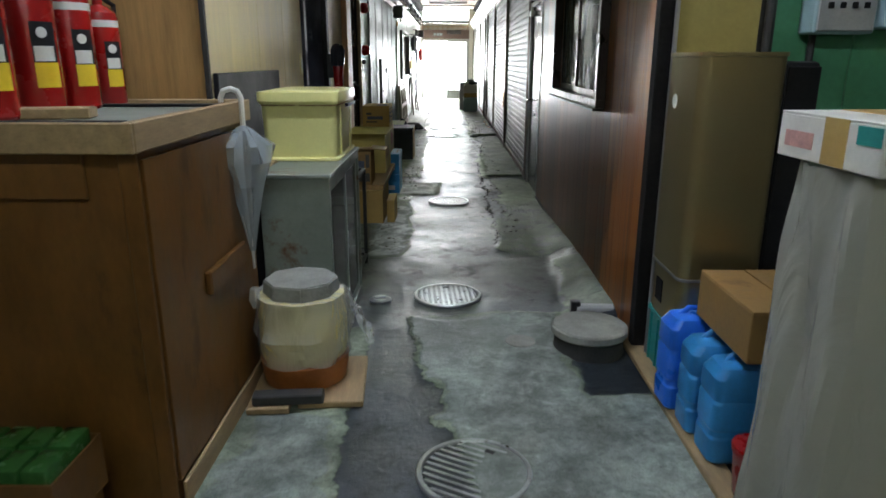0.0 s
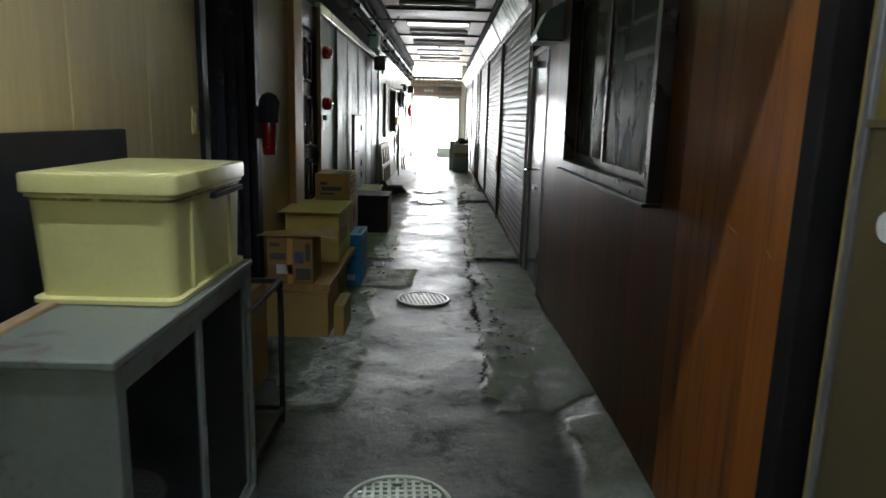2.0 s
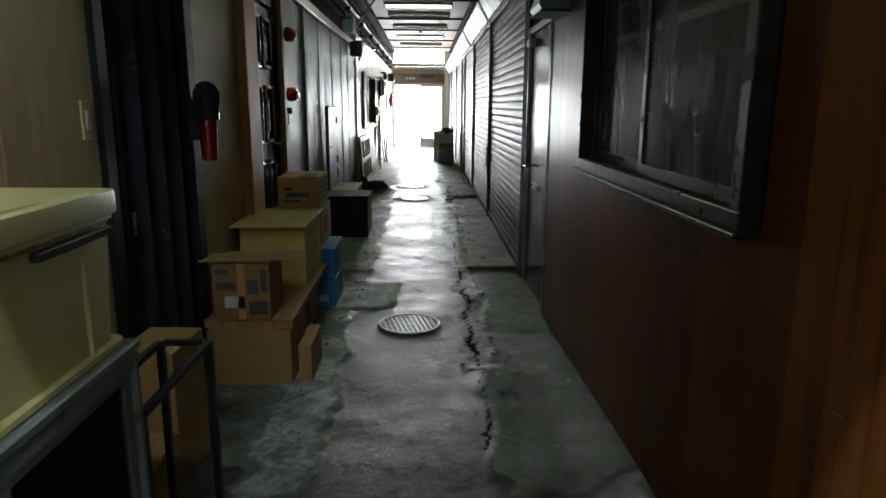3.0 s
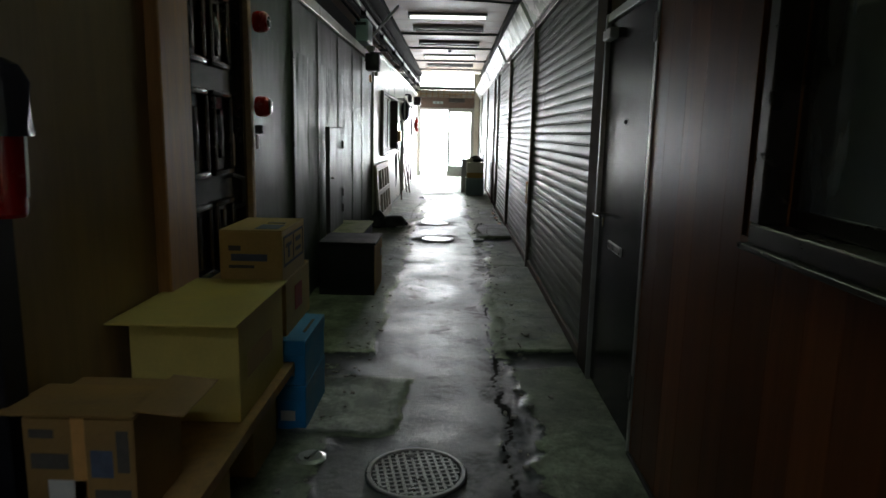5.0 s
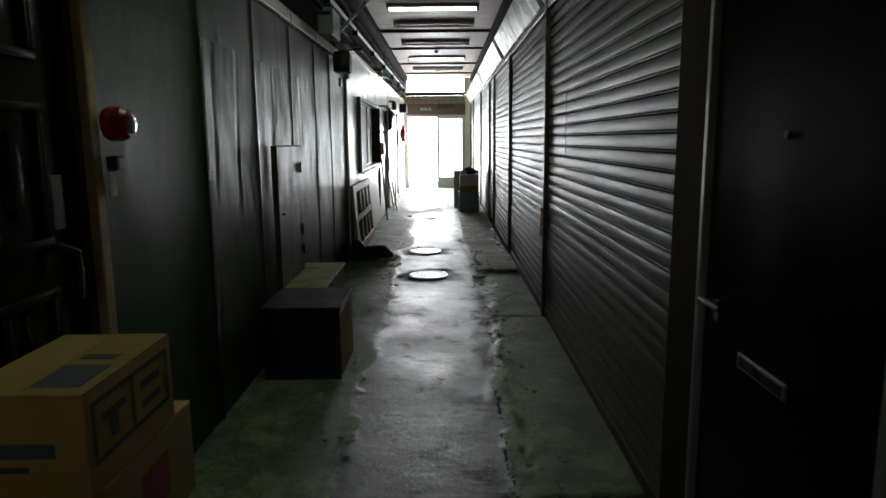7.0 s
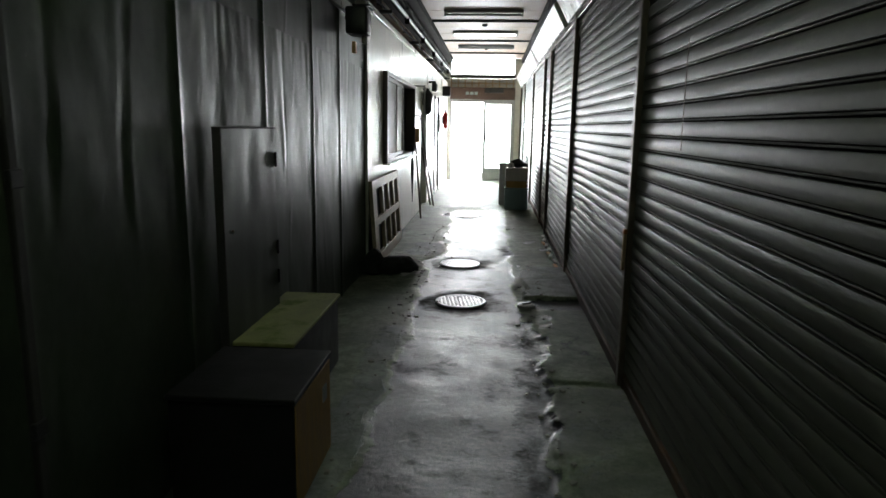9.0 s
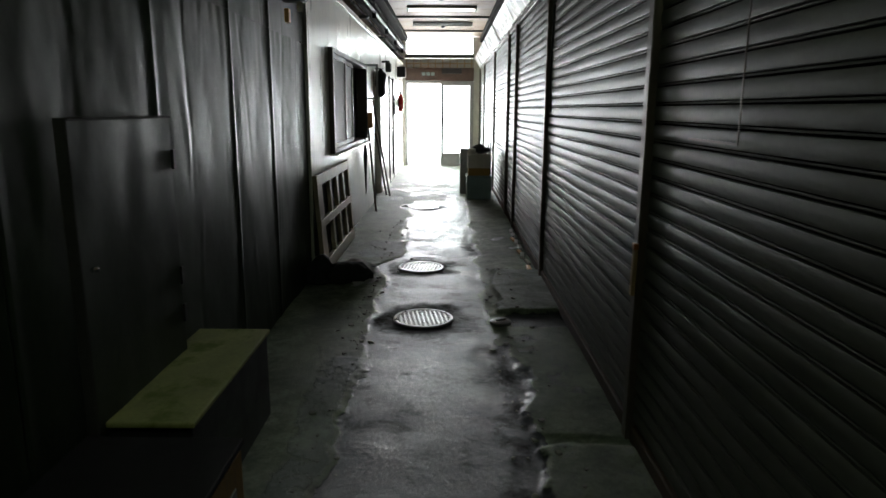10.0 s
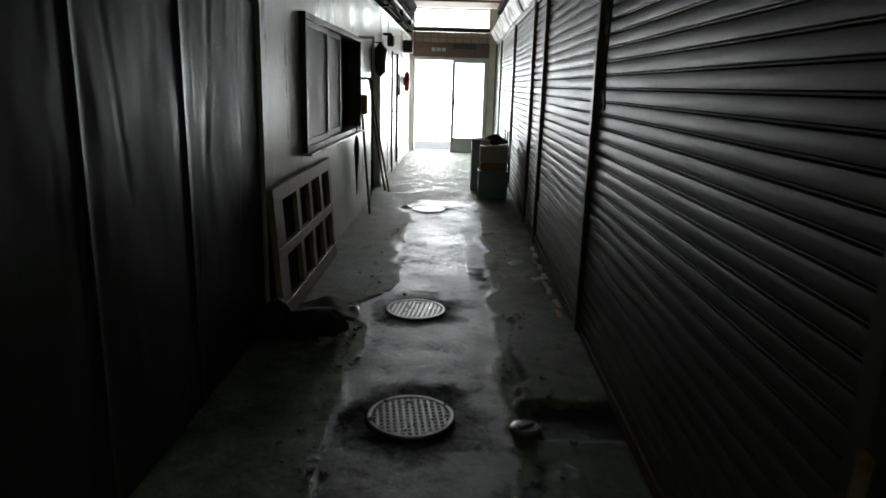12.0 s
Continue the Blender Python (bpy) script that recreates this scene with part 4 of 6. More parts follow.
def valve_cap(at, rz, r=0.055, material=M_GALV, label="small round metal valve cap in the floor"):
    v = thing("valve_cap", at, label, "valve cap", "valve caps in the floor", rz)
    part("cap", lathe(B(), [(r * 1.25, -0.03), (r * 1.25, 0.006), (r, 0.012), (r * 0.97, 0.014)], 22), material, v)
    part("lug", box(B(), (-r * 0.7, -0.012, 0.012), (r * 0.7, 0.012, 0.026), 0.004), material, v)
    return v


valve_cap((-0.42, 3.90, 0), 20)
valve_cap((-0.46, 7.02, 0), 70)
valve_cap((0.51, 13.10, 0.012), 30, 0.06)
valve_cap((-0.60, 14.74, 0.0), 0, 0.06)
valve_cap((-0.53, 18.85, 0.0), 0, 0.05)
solo("drain_lid", lathe(B(), [(0.08, -0.03), (0.08, 0.008), (0.07, 0.012)], 22), M_STONE, "worn round lid flush in the floor", "lid", (0.39, 3.25, 0.006))


def counter():
    c = thing("counter", (-1.24, 2.40, 0), "brown stained plywood counter with a pale edged top", "counter")
    # the front stands at x 0.35, the near side at y -0.52
    part("body", box(B(), (-0.34, -0.52, 0.0), (0.345, 0.53, 1.20), 0.004), M_COUNTER, c)
    part("front_board", box(B(), (0.346, -0.50, 0.10), (0.358, 0.515, 1.17), 0.002), M_COUNTER, c)
    part("corner_post", box(B(), (0.30, -0.535, 0.0), (0.356, -0.521, 1.20), 0.003), M_COUNTER, c)
    part("top", box(B(), (-0.37, -0.55, 1.20), (0.34, 0.555, 1.262), 0.004), M_CAB, c, "grey worn counter top")
    for a, b in (((0.335, -0.555, 1.195), (0.368, 0.56, 1.283)), ((-0.37, -0.575, 1.195), (0.368, -0.556, 1.283)), ((-0.37, 0.556, 1.195), (0.334, 0.575, 1.283))):
        part("edge_strip", box(B(), a, b, 0.004), M_RAWWOOD, c, "pale wooden edge strip")
    part("side_batten", box(B(), (-0.34, -0.536, 1.06), (0.20, -0.521, 1.195), 0.003), M_COUNTER, c)
    part("handle_batten", box(B(), (0.359, -0.13, 0.62), (0.385, 0.31, 0.71), 0.006), M_COUNTER, c)
    part("skirting", box(B(), (0.359, -0.50, 0.0), (0.372, 0.53, 0.095), 0.003), M_RAWWOOD, c, "pale skirting strip")


counter()
for a, b in (((-0.24, -0.02, 0), (0.24, 0.02, 0.012)),):
    solo("rubber_strip", box(B(), a, b, 0.004), M_BLACK, "flat black rubber strip lying on the counter", "strip", (-1.20, 1.98, 1.263), 2)
    solo("rubber_strip", box(B(), a, b, 0.004), M_BLACK, "flat black rubber strip lying on the counter", "strip", (-1.18, 2.78, 1.263), 4)
solo("wooden_block", box(B(), (-0.13, -0.045, 0), (0.13, 0.045, 0.035), 0.004), M_RAWWOOD, "pale offcut of wood on the counter", "wood block", (-1.31, 2.21, 1.263), 12)


def extinguisher(at, r, h, rz=0):
    e = thing("fire_extinguisher", at, "red fire extinguisher with a yellow and black label", "fire extinguisher", "extinguishers on the counter", rz)
    part("cylinder", lathe(B(), [(r * 0.92, 0), (r, 0.012), (r, h), (r * 0.93, h + 0.022), (r * 0.7, h + 0.04), (r * 0.3, h + 0.055), (r * 0.28, h + 0.075)], 28), M_RED, e)
    part("band", lathe(B(), [(r * 1.006, h - 0.035), (r * 1.006, h - 0.008)], 28), M_PAPER, e, "white band")

    def wrap(z0, z1, a0, a1, k, m, label):
        bm = sheet(B(), lambda u, v: (r * k * math.cos(a0 + (a1 - a0) * u), r * k * math.sin(a0 + (a1 - a0) * u), z0 + (z1 - z0) * v), 8, 1)
        return part("label", bm, m, e, label)

    wrap(h * 0.40, h * 0.74, -1.15, -0.15, 1.012, M_BLACK, "dark label")
    wrap(h * 0.22, h * 0.42, -1.15, -0.15, 1.016, M_YELLOW, "yellow label field")
    wrap(h * 0.43, h * 0.55, -1.1, -0.3, 1.02, M_PAPER, "white label field")
    bm = lathe(B(), [(0.018, 0), (0.018, 0.002)], 16)
    a = -0.75
    bmesh.ops.transform(bm, matrix=Matrix.Rotation(a, 4, "Z") @ Matrix.Translation((r * 1.022, 0, h * 0.655)) @ Matrix.Rotation(radians(90), 4, "Y"), verts=bm.verts[:])
    part("label", bm, M_PAPER, e, "white round mark")
    v = B()
    rod(v, (0, 0, h + 0.07), (0, 0, h + 0.12), 0.016)
    box(v, (-0.02, -0.09, h + 0.10), (0.02, 0.03, h + 0.118), 0.004)
    box(v, (-0.02, -0.09, h + 0.135), (0.02, 0.03, h + 0.15), 0.004)
    part("valve", v, M_DARKMETAL, e, "black valve with two levers")
    part("hose", tube(B(), [(0.0, 0.03, h + 0.09), (0.03, r + 0.03, h + 0.06), (0.02, r + 0.02, h * 0.5), (0.01, r + 0.012, h * 0.2)], 0.01), M_BLACK, e)
    return e


for y, r, h in ((2.90, 0.070, 0.35), (2.66, 0.080, 0.40), (2.40, 0.085, 0.42), (2.13, 0.085, 0.42)):
    extinguisher((-1.455, y, 1.263), r, h, 8)


def umbrella():
    u = thing("umbrella", (-0.835, 2.72, 1.283), "closed clear vinyl umbrella hooked over the counter edge", "umbrella")
    part("canopy", lathe(B(), [(0.012, -0.62), (0.036, -0.48), (0.07, -0.34), (0.105, -0.24), (0.10, -0.17), (0.04, -0.11), (0.012, -0.09)], 22, (0, 0, 0), 0.8, 0.5), M_UMB, u)
    part("shaft", rod(B(), (0, 0, -0.66), (0, 0, 0.0), 0.005), M_ALU, u)
    part("handle", tube(B(), [(0, 0, -0.11), (0, 0, 0.02), (-0.012, 0, 0.045), (-0.04, 0, 0.055), (-0.07, 0, 0.045), (-0.082, 0, 0.02), (-0.082, 0, 0.0)], 0.011), M_PAPER, u, "white plastic crook")
    for k in range(5):
        a = k * 1.26
        part("rib", rod(B(), (0.012 * math.cos(a), 0.012 * math.sin(a), -0.6), (0.075 * math.cos(a), 0.06 * math.sin(a), -0.22), 0.0025, seg=6), M_ALU, u)
    part("ferrule", rod(B(), (0, 0, -0.70), (0, 0, -0.62), 0.006, 0.007), M_CAP, u)


umbrella()


def pickle_pot():
    solo("pallet_board", box(box(B(), (-0.24, -0.30, 0.0), (-0.06, 0.2, 0.028), 0.004), (-0.03, -0.26, 0.0), (0.25, 0.2, 0.030), 0.004), M_RAWWOOD, "pale scrap boards on the floor", "board", (-0.63, 2.80, 0.004), 4)
    solo("dark_plank", box(B(), (-0.15, -0.035, 0), (0.15, 0.035, 0.045), 0.005), M_DARK, "short dark plank lying before a crock", "plank", (-0.68, 2.55, 0.034), 5)
    p = thing("pot", (-0.655, 2.80, 0.034), "cream crock with an orange foot wrapped in clear film", "pot", rz=8)
    part("foot", lathe(B(), [(0.165, 0), (0.185, 0.01), (0.201, 0.12), (0.19, 0.135)], 30), M_TERRA, p, "orange foot")
    part("body", lathe(B(), [(0.185, 0.115), (0.197, 0.16), (0.197, 0.33), (0.185, 0.36), (0.175, 0.385), (0.19, 0.395), (0.19, 0.41), (0.165, 0.415)], 30), M_POT, p)
    part("wrapping", lathe(B(), [(0.203, 0.12), (0.209, 0.15), (0.215, 0.18), (0.211, 0.21), (0.216, 0.25), (0.211, 0.29), (0.214, 0.32), (0.206, 0.37), (0.205, 0.42)], 56, (0, 0, 0), 1, 0.11), M_FILM, p, "crumpled clear plastic film")

    def hang(u, v):
        a = -0.35 + 0.9 * u
        r = 0.20 + 0.12 * v + 0.03 * noise.noise((u * 4, v * 4, 3))
        return (r * math.cos(a), r * math.sin(a), 0.42 - 0.25 * v + 0.03 * noise.noise((u * 5, v * 5, 9)))

    part("loose_film", sheet(B(), hang, 14, 10), M_FILM, p, "loose flap of film")
    part("knot", lathe(B(), [(0.012, 0.36), (0.024, 0.40), (0.018, 0.45), (0.008, 0.46)], 10, (-0.2, -0.04, 0), 1, 0.4), M_FILM, p)
    s = B()
    bmesh.ops.create_cone(s, cap_ends=True, segments=8, radius1=0.172, radius2=0.165, depth=0.065, matrix=Matrix.Translation((0, 0, 0.033)))
    bmesh.ops.bevel(s, geom=s.edges[:], offset=0.006, segments=2, affect="EDGES")
    solo("weight_stone", s, M_STONE, "eight-sided concrete weight lying on a crock", "stone", (-0.655, 2.80, 0.450), 12)


pickle_pot()


def glass_cabinet():
    c = thing("cabinet", (-0.715, 3.54, 0), "grey steel cabinet with sliding glass doors, rust spotted", "cabinet")
    w, l, h = 0.165, 0.51, 0.94
    sh = B()
    box(sh, (-w, -l, 0.0), (w, -l + 0.02, h - 0.022), 0.003)
    box(sh, (-w, l - 0.02, 0.0), (w, l, h - 0.022), 0.003)
    box(sh, (-w, -l + 0.02, 0.03), (-w + 0.012, l - 0.02, h - 0.022))
    box(sh, (-w + 0.012, -l + 0.02, 0.03), (w - 0.03, l - 0.02, 0.05))
    part("body", sh, M_CAB, c)
    part("top", box(B(), (-w - 0.005, -l - 0.008, h - 0.022), (w + 0.006, l + 0.008, h), 0.004), M_CAB, c, "grey top, rusty along the edge")
    for z in (0.33, 0.62):
        part("shelf", box(B(), (-w + 0.012, -l + 0.02, z), (w - 0.035, l - 0.02, z + 0.016), 0.002), M_CAB, c)
    part("rail", box(B(), (w - 0.025, -l + 0.02, 0.0), (w, l - 0.02, 0.055), 0.002), M_CAB, c)
    part("rail", box(B(), (w - 0.025, -l + 0.02, h - 0.06), (w, l - 0.02, h - 0.023), 0.002), M_CAB, c)
    for y0, y1, x in ((-l + 0.02, 0.02, w - 0.008), (-0.02, l - 0.02, w - 0.018)):
        d = B()
        for a, b in (((x - 0.004, y0, 0.056), (x + 0.004, y0 + 0.035, h - 0.061)), ((x - 0.004, y1 - 0.035, 0.056), (x + 0.004, y1, h - 0.061)), ((x - 0.004, y0 + 0.035, 0.056), (x + 0.004, y1 - 0.035, 0.09)), ((x - 0.004, y0 + 0.035, h - 0.09), (x + 0.004, y1 - 0.035, h - 0.061))):
            box(d, a, b, 0.001)
        dr = part("door", d, M_CAB, c)
        pn = part("pane", box(B(), (x - 0.001, y0 + 0.035, 0.09), (x + 0.001, y1 - 0.035, h - 0.09)), M_GLASS, dr)
        pn.visible_shadow = False
        part("door_pull", box(B(), (x + 0.004, y1 - 0.025, 0.44), (x + 0.009, y1 - 0.01, 0.54), 0.002), M_ALU, dr)
    # things stored inside
    solo("stored_box", box(B(), (-0.1, -0.14, 0), (0.07, 0.14, 0.19), 0.004), M_BLUEBOX, "dusty dark box inside the glass cabinet", "box", (-0.73, 3.30, 0.348))
    solo("stored_tin", lathe(B(), [(0.06, 0), (0.06, 0.15), (0.055, 0.155)], 20), M_CAP, "grey tin inside the glass cabinet", "tin", (-0.73, 3.80, 0.348))


glass_cabinet()
solo("wooden_lath", box(B(), (-0.02, -0.46, 0), (0.02, 0.46, 0.02), 0.003), M_RAWWOOD, "pale lath behind the steel cabinet", "lath", (-0.915, 3.56, 0.93), 3)
solo("lath_stand", box(B(), (-0.035, -0.40, 0), (0.03, 0.40, 0.928), 0.004), M_BLACK, "black board stood behind the steel cabinet", "board", (-0.925, 3.56, 0.0))
bb = B()
box(bb, (XL + 0.004, 3.08, 0), (XL + 0.03, 4.2, 1.39), 0.004)
solo("black_board", bb, M_BLACK, "matt black board leaning flat on the wall", "board")
sw = thing("light_switch", (XL + 0.001, 4.965, 1.35), "cream light switch on the veneer wall", "light switch")
part("plate", box(B(), (0, -0.035, 0), (0.008, 0.035, 0.135), 0.003), M_POT, sw)
part("rocker", box(B(), (0.008, -0.014, 0.035), (0.013, 0.014, 0.10), 0.002), M_PAPER, sw)


def tub():
    t = thing("storage_tub", (-0.765, 3.73, 0.94), "cream yellow plastic tub with its lid on", "storage tub")

    b = B()
    corners = lambda k, z, r: [(sx * (0.195 * k - r) + r * math.cos(a), sy * (0.30 * k - r) + r * math.sin(a), z)
                               for sx, sy, a0 in ((1, 1, 0), (-1, 1, 90), (-1, -1, 180), (1, -1, 270)) for a in [radians(a0 + 22.5 * i) for i in range(5)]]
    rings = [[b.verts.new(p) for p in corners(k, z, 0.035)] for k, z in ((0.97, 0.0), (1.03, 0.004), (1.03, 0.016), (0.955, 0.02), (1.0, 0.29), (1.04, 0.292), (1.04, 0.316))]
    for a, c in zip(rings, rings[1:]):
        n = len(a)
        for i in range(n):
            b.faces.new((a[i], a[(i + 1) % n], c[(i + 1) % n], c[i]))
    b.faces.new(rings[0][::-1])
    b.faces.new(rings[-1])
    part("body", b, M_TUB, t)
    b = B()
    rings = [[b.verts.new(p) for p in corners(k, z, 0.04)] for k, z in ((1.07, 0.303), (1.08, 0.306), (1.08, 0.346), (1.072, 0.353), (0.93, 0.3535), (0.92, 0.358), (0.5, 0.3585))]
    for a, c in zip(rings, rings[1:]):
        n = len(a)
        for i in range(n):
            b.faces.new((a[i], a[(i + 1) % n], c[(i + 1) % n], c[i]))
    b.faces.new(rings[0][::-1])
    b.faces.new(rings[-1])
    part("lid", b, M_TUB, t, "cream lid with a rolled rim")
    for sx in (-1, 1):
        for sy in (-0.55, 0.55):
            part("rib", box(B(), (sx * 0.192 - 0.004, sy * 0.30 - 0.008, 0.02), (sx * 0.192 + 0.006, sy * 0.30 + 0.008, 0.272), 0.003), M_TUB, t)
    b = B()
    rings = [[b.verts.new(p) for p in corners(k, z, 0.036)] for k, z in ((1.0, 0.282), (1.012, 0.284), (1.012, 0.290), (1.0, 0.2915))]
    for a, c in zip(rings, rings[1:]):
        n = len(a)
        for i in range(n):
            b.faces.new((a[i], a[(i + 1) % n], c[(i + 1) % n], c[i]))
    part("dirt_line", b, M_TUBDIRT, t, "brown dirt under the rim")
    part("clip", box(B(), (0.196, -0.02, 0.262), (0.216, 0.26, 0.28), 0.003), M_DARKMETAL, t, "dark stain-lined clip")


tub()

# black angle-iron stand beside the steel cabinet
st = thing("metal_stand", (-0.60, 4.41, 0), "low black angle-iron stand", "stand")
for y in (-0.27, 0.27):
    for x in (-0.16, 0.0):
        part("leg", box(B(), (x - 0.012, y - 0.012, 0), (x + 0.012, y + 0.012, 0.70), 0.002), M_DARKMETAL, st)
for z in (0.06, 0.688):
    for x in (-0.16, 0.0):
        part("bar", box(B(), (x - 0.011, -0.257, z), (x + 0.011, 0.257, z + 0.022), 0.002), M_DARKMETAL, st)
    for y in (-0.27, 0.27):
        part("bar", box(B(), (-0.147, y - 0.011, z), (-0.013, y + 0.011, z + 0.022), 0.002), M_DARKMETAL, st)
solo("carton", box(B(), (-0.12, -0.17, 0), (0.12, 0.17, 0.26), 0.004), M_CARD, "brown carton beside the folding door", "box", (-0.92, 4.72, 0.0), 3)
solo("carton", box(B(), (-0.11, -0.15, 0), (0.11, 0.15, 0.56), 0.004), M_CARD, "tall brown carton beside the folding door", "box", (-0.93, 5.09, 0.0), -3)


# ---- east side of the entry part ----
# a tall bronze locker with rounded corners, standing on the teal crate
def locker():
    k = thing("water_heater", (1.165, 2.88, 0.30), "tall bronze enamelled cabinet with rounded corners", "cabinet")

    def ring(bm, x0, x1, y0, y1, z, r=0.045):
        out = []
        for cx, cy, a0 in ((x1 - r, y1 - r, 0), (x0 + r, y1 - r, 90), (x0 + r, y0 + r, 180), (x1 - r, y0 + r, 270)):
            for i in range(6):
                a = radians(a0 + 18 * i)
                out.append(bm.verts.new((cx + r * math.cos(a), cy + r * math.sin(a), z)))
        return out

    def shell(levels):
        bm = B()
        rs = [ring(bm, *lv) for lv in levels]
        for a, c in zip(rs, rs[1:]):
            n = len(a)
            for i in range(n):
                bm.faces.new((a[i], a[(i + 1) % n], c[(i + 1) % n], c[i]))
        bm.faces.new(rs[0][::-1])
        bm.faces.new(rs[-1])
        return bm

    part("body", shell([(-0.175, 0.17, -0.20, 0.20, 0.25), (-0.175, 0.17, -0.20, 0.20, 1.165)]), M_LOCKER, k)
    part("top", shell([(-0.18, 0.175, -0.206, 0.206, 1.166), (-0.18, 0.175, -0.206, 0.206, 1.182)]), M_LOCKER, k)
    part("base", shell([(-0.168, 0.163, -0.192, 0.192, 0.0), (-0.168, 0.163, -0.192, 0.192, 0.236)]), M_LOCKER, k)
    part("belt", shell([(-0.179, 0.174, -0.204, 0.204, 0.237), (-0.179, 0.174, -0.204, 0.204, 0.249)]), M_ALU, k, "thin bright seam")
    part("air_hole", box(B(), (-0.172, 0.02, 0.06), (-0.165, 0.11, 0.17), 0.003), M_BLACK, k)
    s = lathe(B(), [(0.03, 0), (0.03, 0.002)], 18)
    bmesh.ops.transform(s, matrix=Matrix.Translation((-0.176, 0.07, 0.98)) @ Matrix.Rotation(radians(-90), 4, "Y"), verts=s.verts[:])
    part("sticker", s, M_PAPER, k, "round white sticker")


locker()
# black slab added to fill the dark gap right of the bronze cabinet
bk = thing("black_cabinet", (1.426, 2.885, 0.028), "narrow black slab filling the dark gap beside the bronze cabinet", "cabinet")
part("body", box(B(), (-0.072, -0.13, 0.0), (0.072, 0.145, 1.42), 0.02, 2), M_BLACK, bk)
part("door", box(B(), (-0.066, -0.145, 0.05), (0.066, -0.131, 1.40), 0.004), M_BLACK, bk)
tc_ = thing("crate", (1.165, 2.91, 0), "teal plastic crate under the bronze cabinet", "crate")
cr = B()
box(cr, (-0.16, -0.19, 0.0), (0.16, 0.165, 0.285), 0.008)
part("body", cr, M_TEAL, tc_)
part("rim", box(B(), (-0.17, -0.20, 0.27), (0.17, 0.168, 0.299), 0.006), M_TEAL, tc_)
for y in (-0.1, 0.02, 0.12):
    part("rib", box(B(), (-0.168, y - 0.008, 0.01), (-0.159, y + 0.008, 0.269), 0.002), M_TEAL, tc_)


def jug(at, m, rz=0, h=0.40):
    j = thing("jerrycan", at, "blue plastic jerrycan with a grey screw cap", "jerrycan", "jerrycans by the wall", rz)
    bm = B()
    levels = [(0.072, 0.150, 0.0), (0.080, 0.160, 0.012), (0.082, 0.162, 0.10), (0.077, 0.157, 0.11), (0.077, 0.157, 0.13), (0.082, 0.162, 0.14), (0.082, 0.162, h * 0.62), (0.077, 0.157, h * 0.65), (0.082, 0.162, h * 0.70), (0.082, 0.160, h - 0.05), (0.066, 0.135, h - 0.012), (0.045, 0.10, h)]
    rs = []
    for a, b, z in levels:
        r = 0.03
        rs.append([bm.verts.new((cx * (a - r) + r * math.cos(t), cy * (b - r) + r * math.sin(t), z)) for cx, cy, a0 in ((1, 1, 0), (-1, 1, 90), (-1, -1, 180), (1, -1, 270)) for t in [radians(a0 + 22.5 * i) for i in range(5)]])
    for p, q in zip(rs, rs[1:]):
        n = len(p)
        for i in range(n):
            bm.faces.new((p[i], p[(i + 1) % n], q[(i + 1) % n], q[i]))
    bm.faces.new(rs[0][::-1])
    bm.faces.new(rs[-1])
    part("body", bm, m, j)
    part("cap", lathe(B(), [(0.03, h - 0.01), (0.03, h + 0.03), (0.026, h + 0.034)], 18, (0, -0.07, 0)), M_CAP, j, "grey screw cap")
    part("grip", tube(B(), [(0, -0.02, h - 0.005), (0, -0.005, h + 0.022), (0, 0.07, h + 0.022), (0, 0.11, h - 0.02)], 0.012), m, j)
    return j


jug((1.075, 2.585, 0.03), M_JUG, 92, 0.41)
jug((1.10, 2.385, 0.03), M_JUG_D, 88, 0.385)
jug((1.11, 2.19, 0.03), M_JUG_D, 91, 0.385)
solo("floor_plank", box(B(), (-0.05, -1.0, 0), (0.05, 0.72, 0.028), 0.005), M_RAWWOOD, "dirty plank lying along the wall foot", "plank", (0.975, 2.55, 0.0), 0)
solo("floor_board", box(B(), (-0.27, -0.9, 0), (0.27, 0.6, 0.026), 0.004), M_DARK, "dark board under the jerrycans", "board", (1.30, 2.4, 0.0))


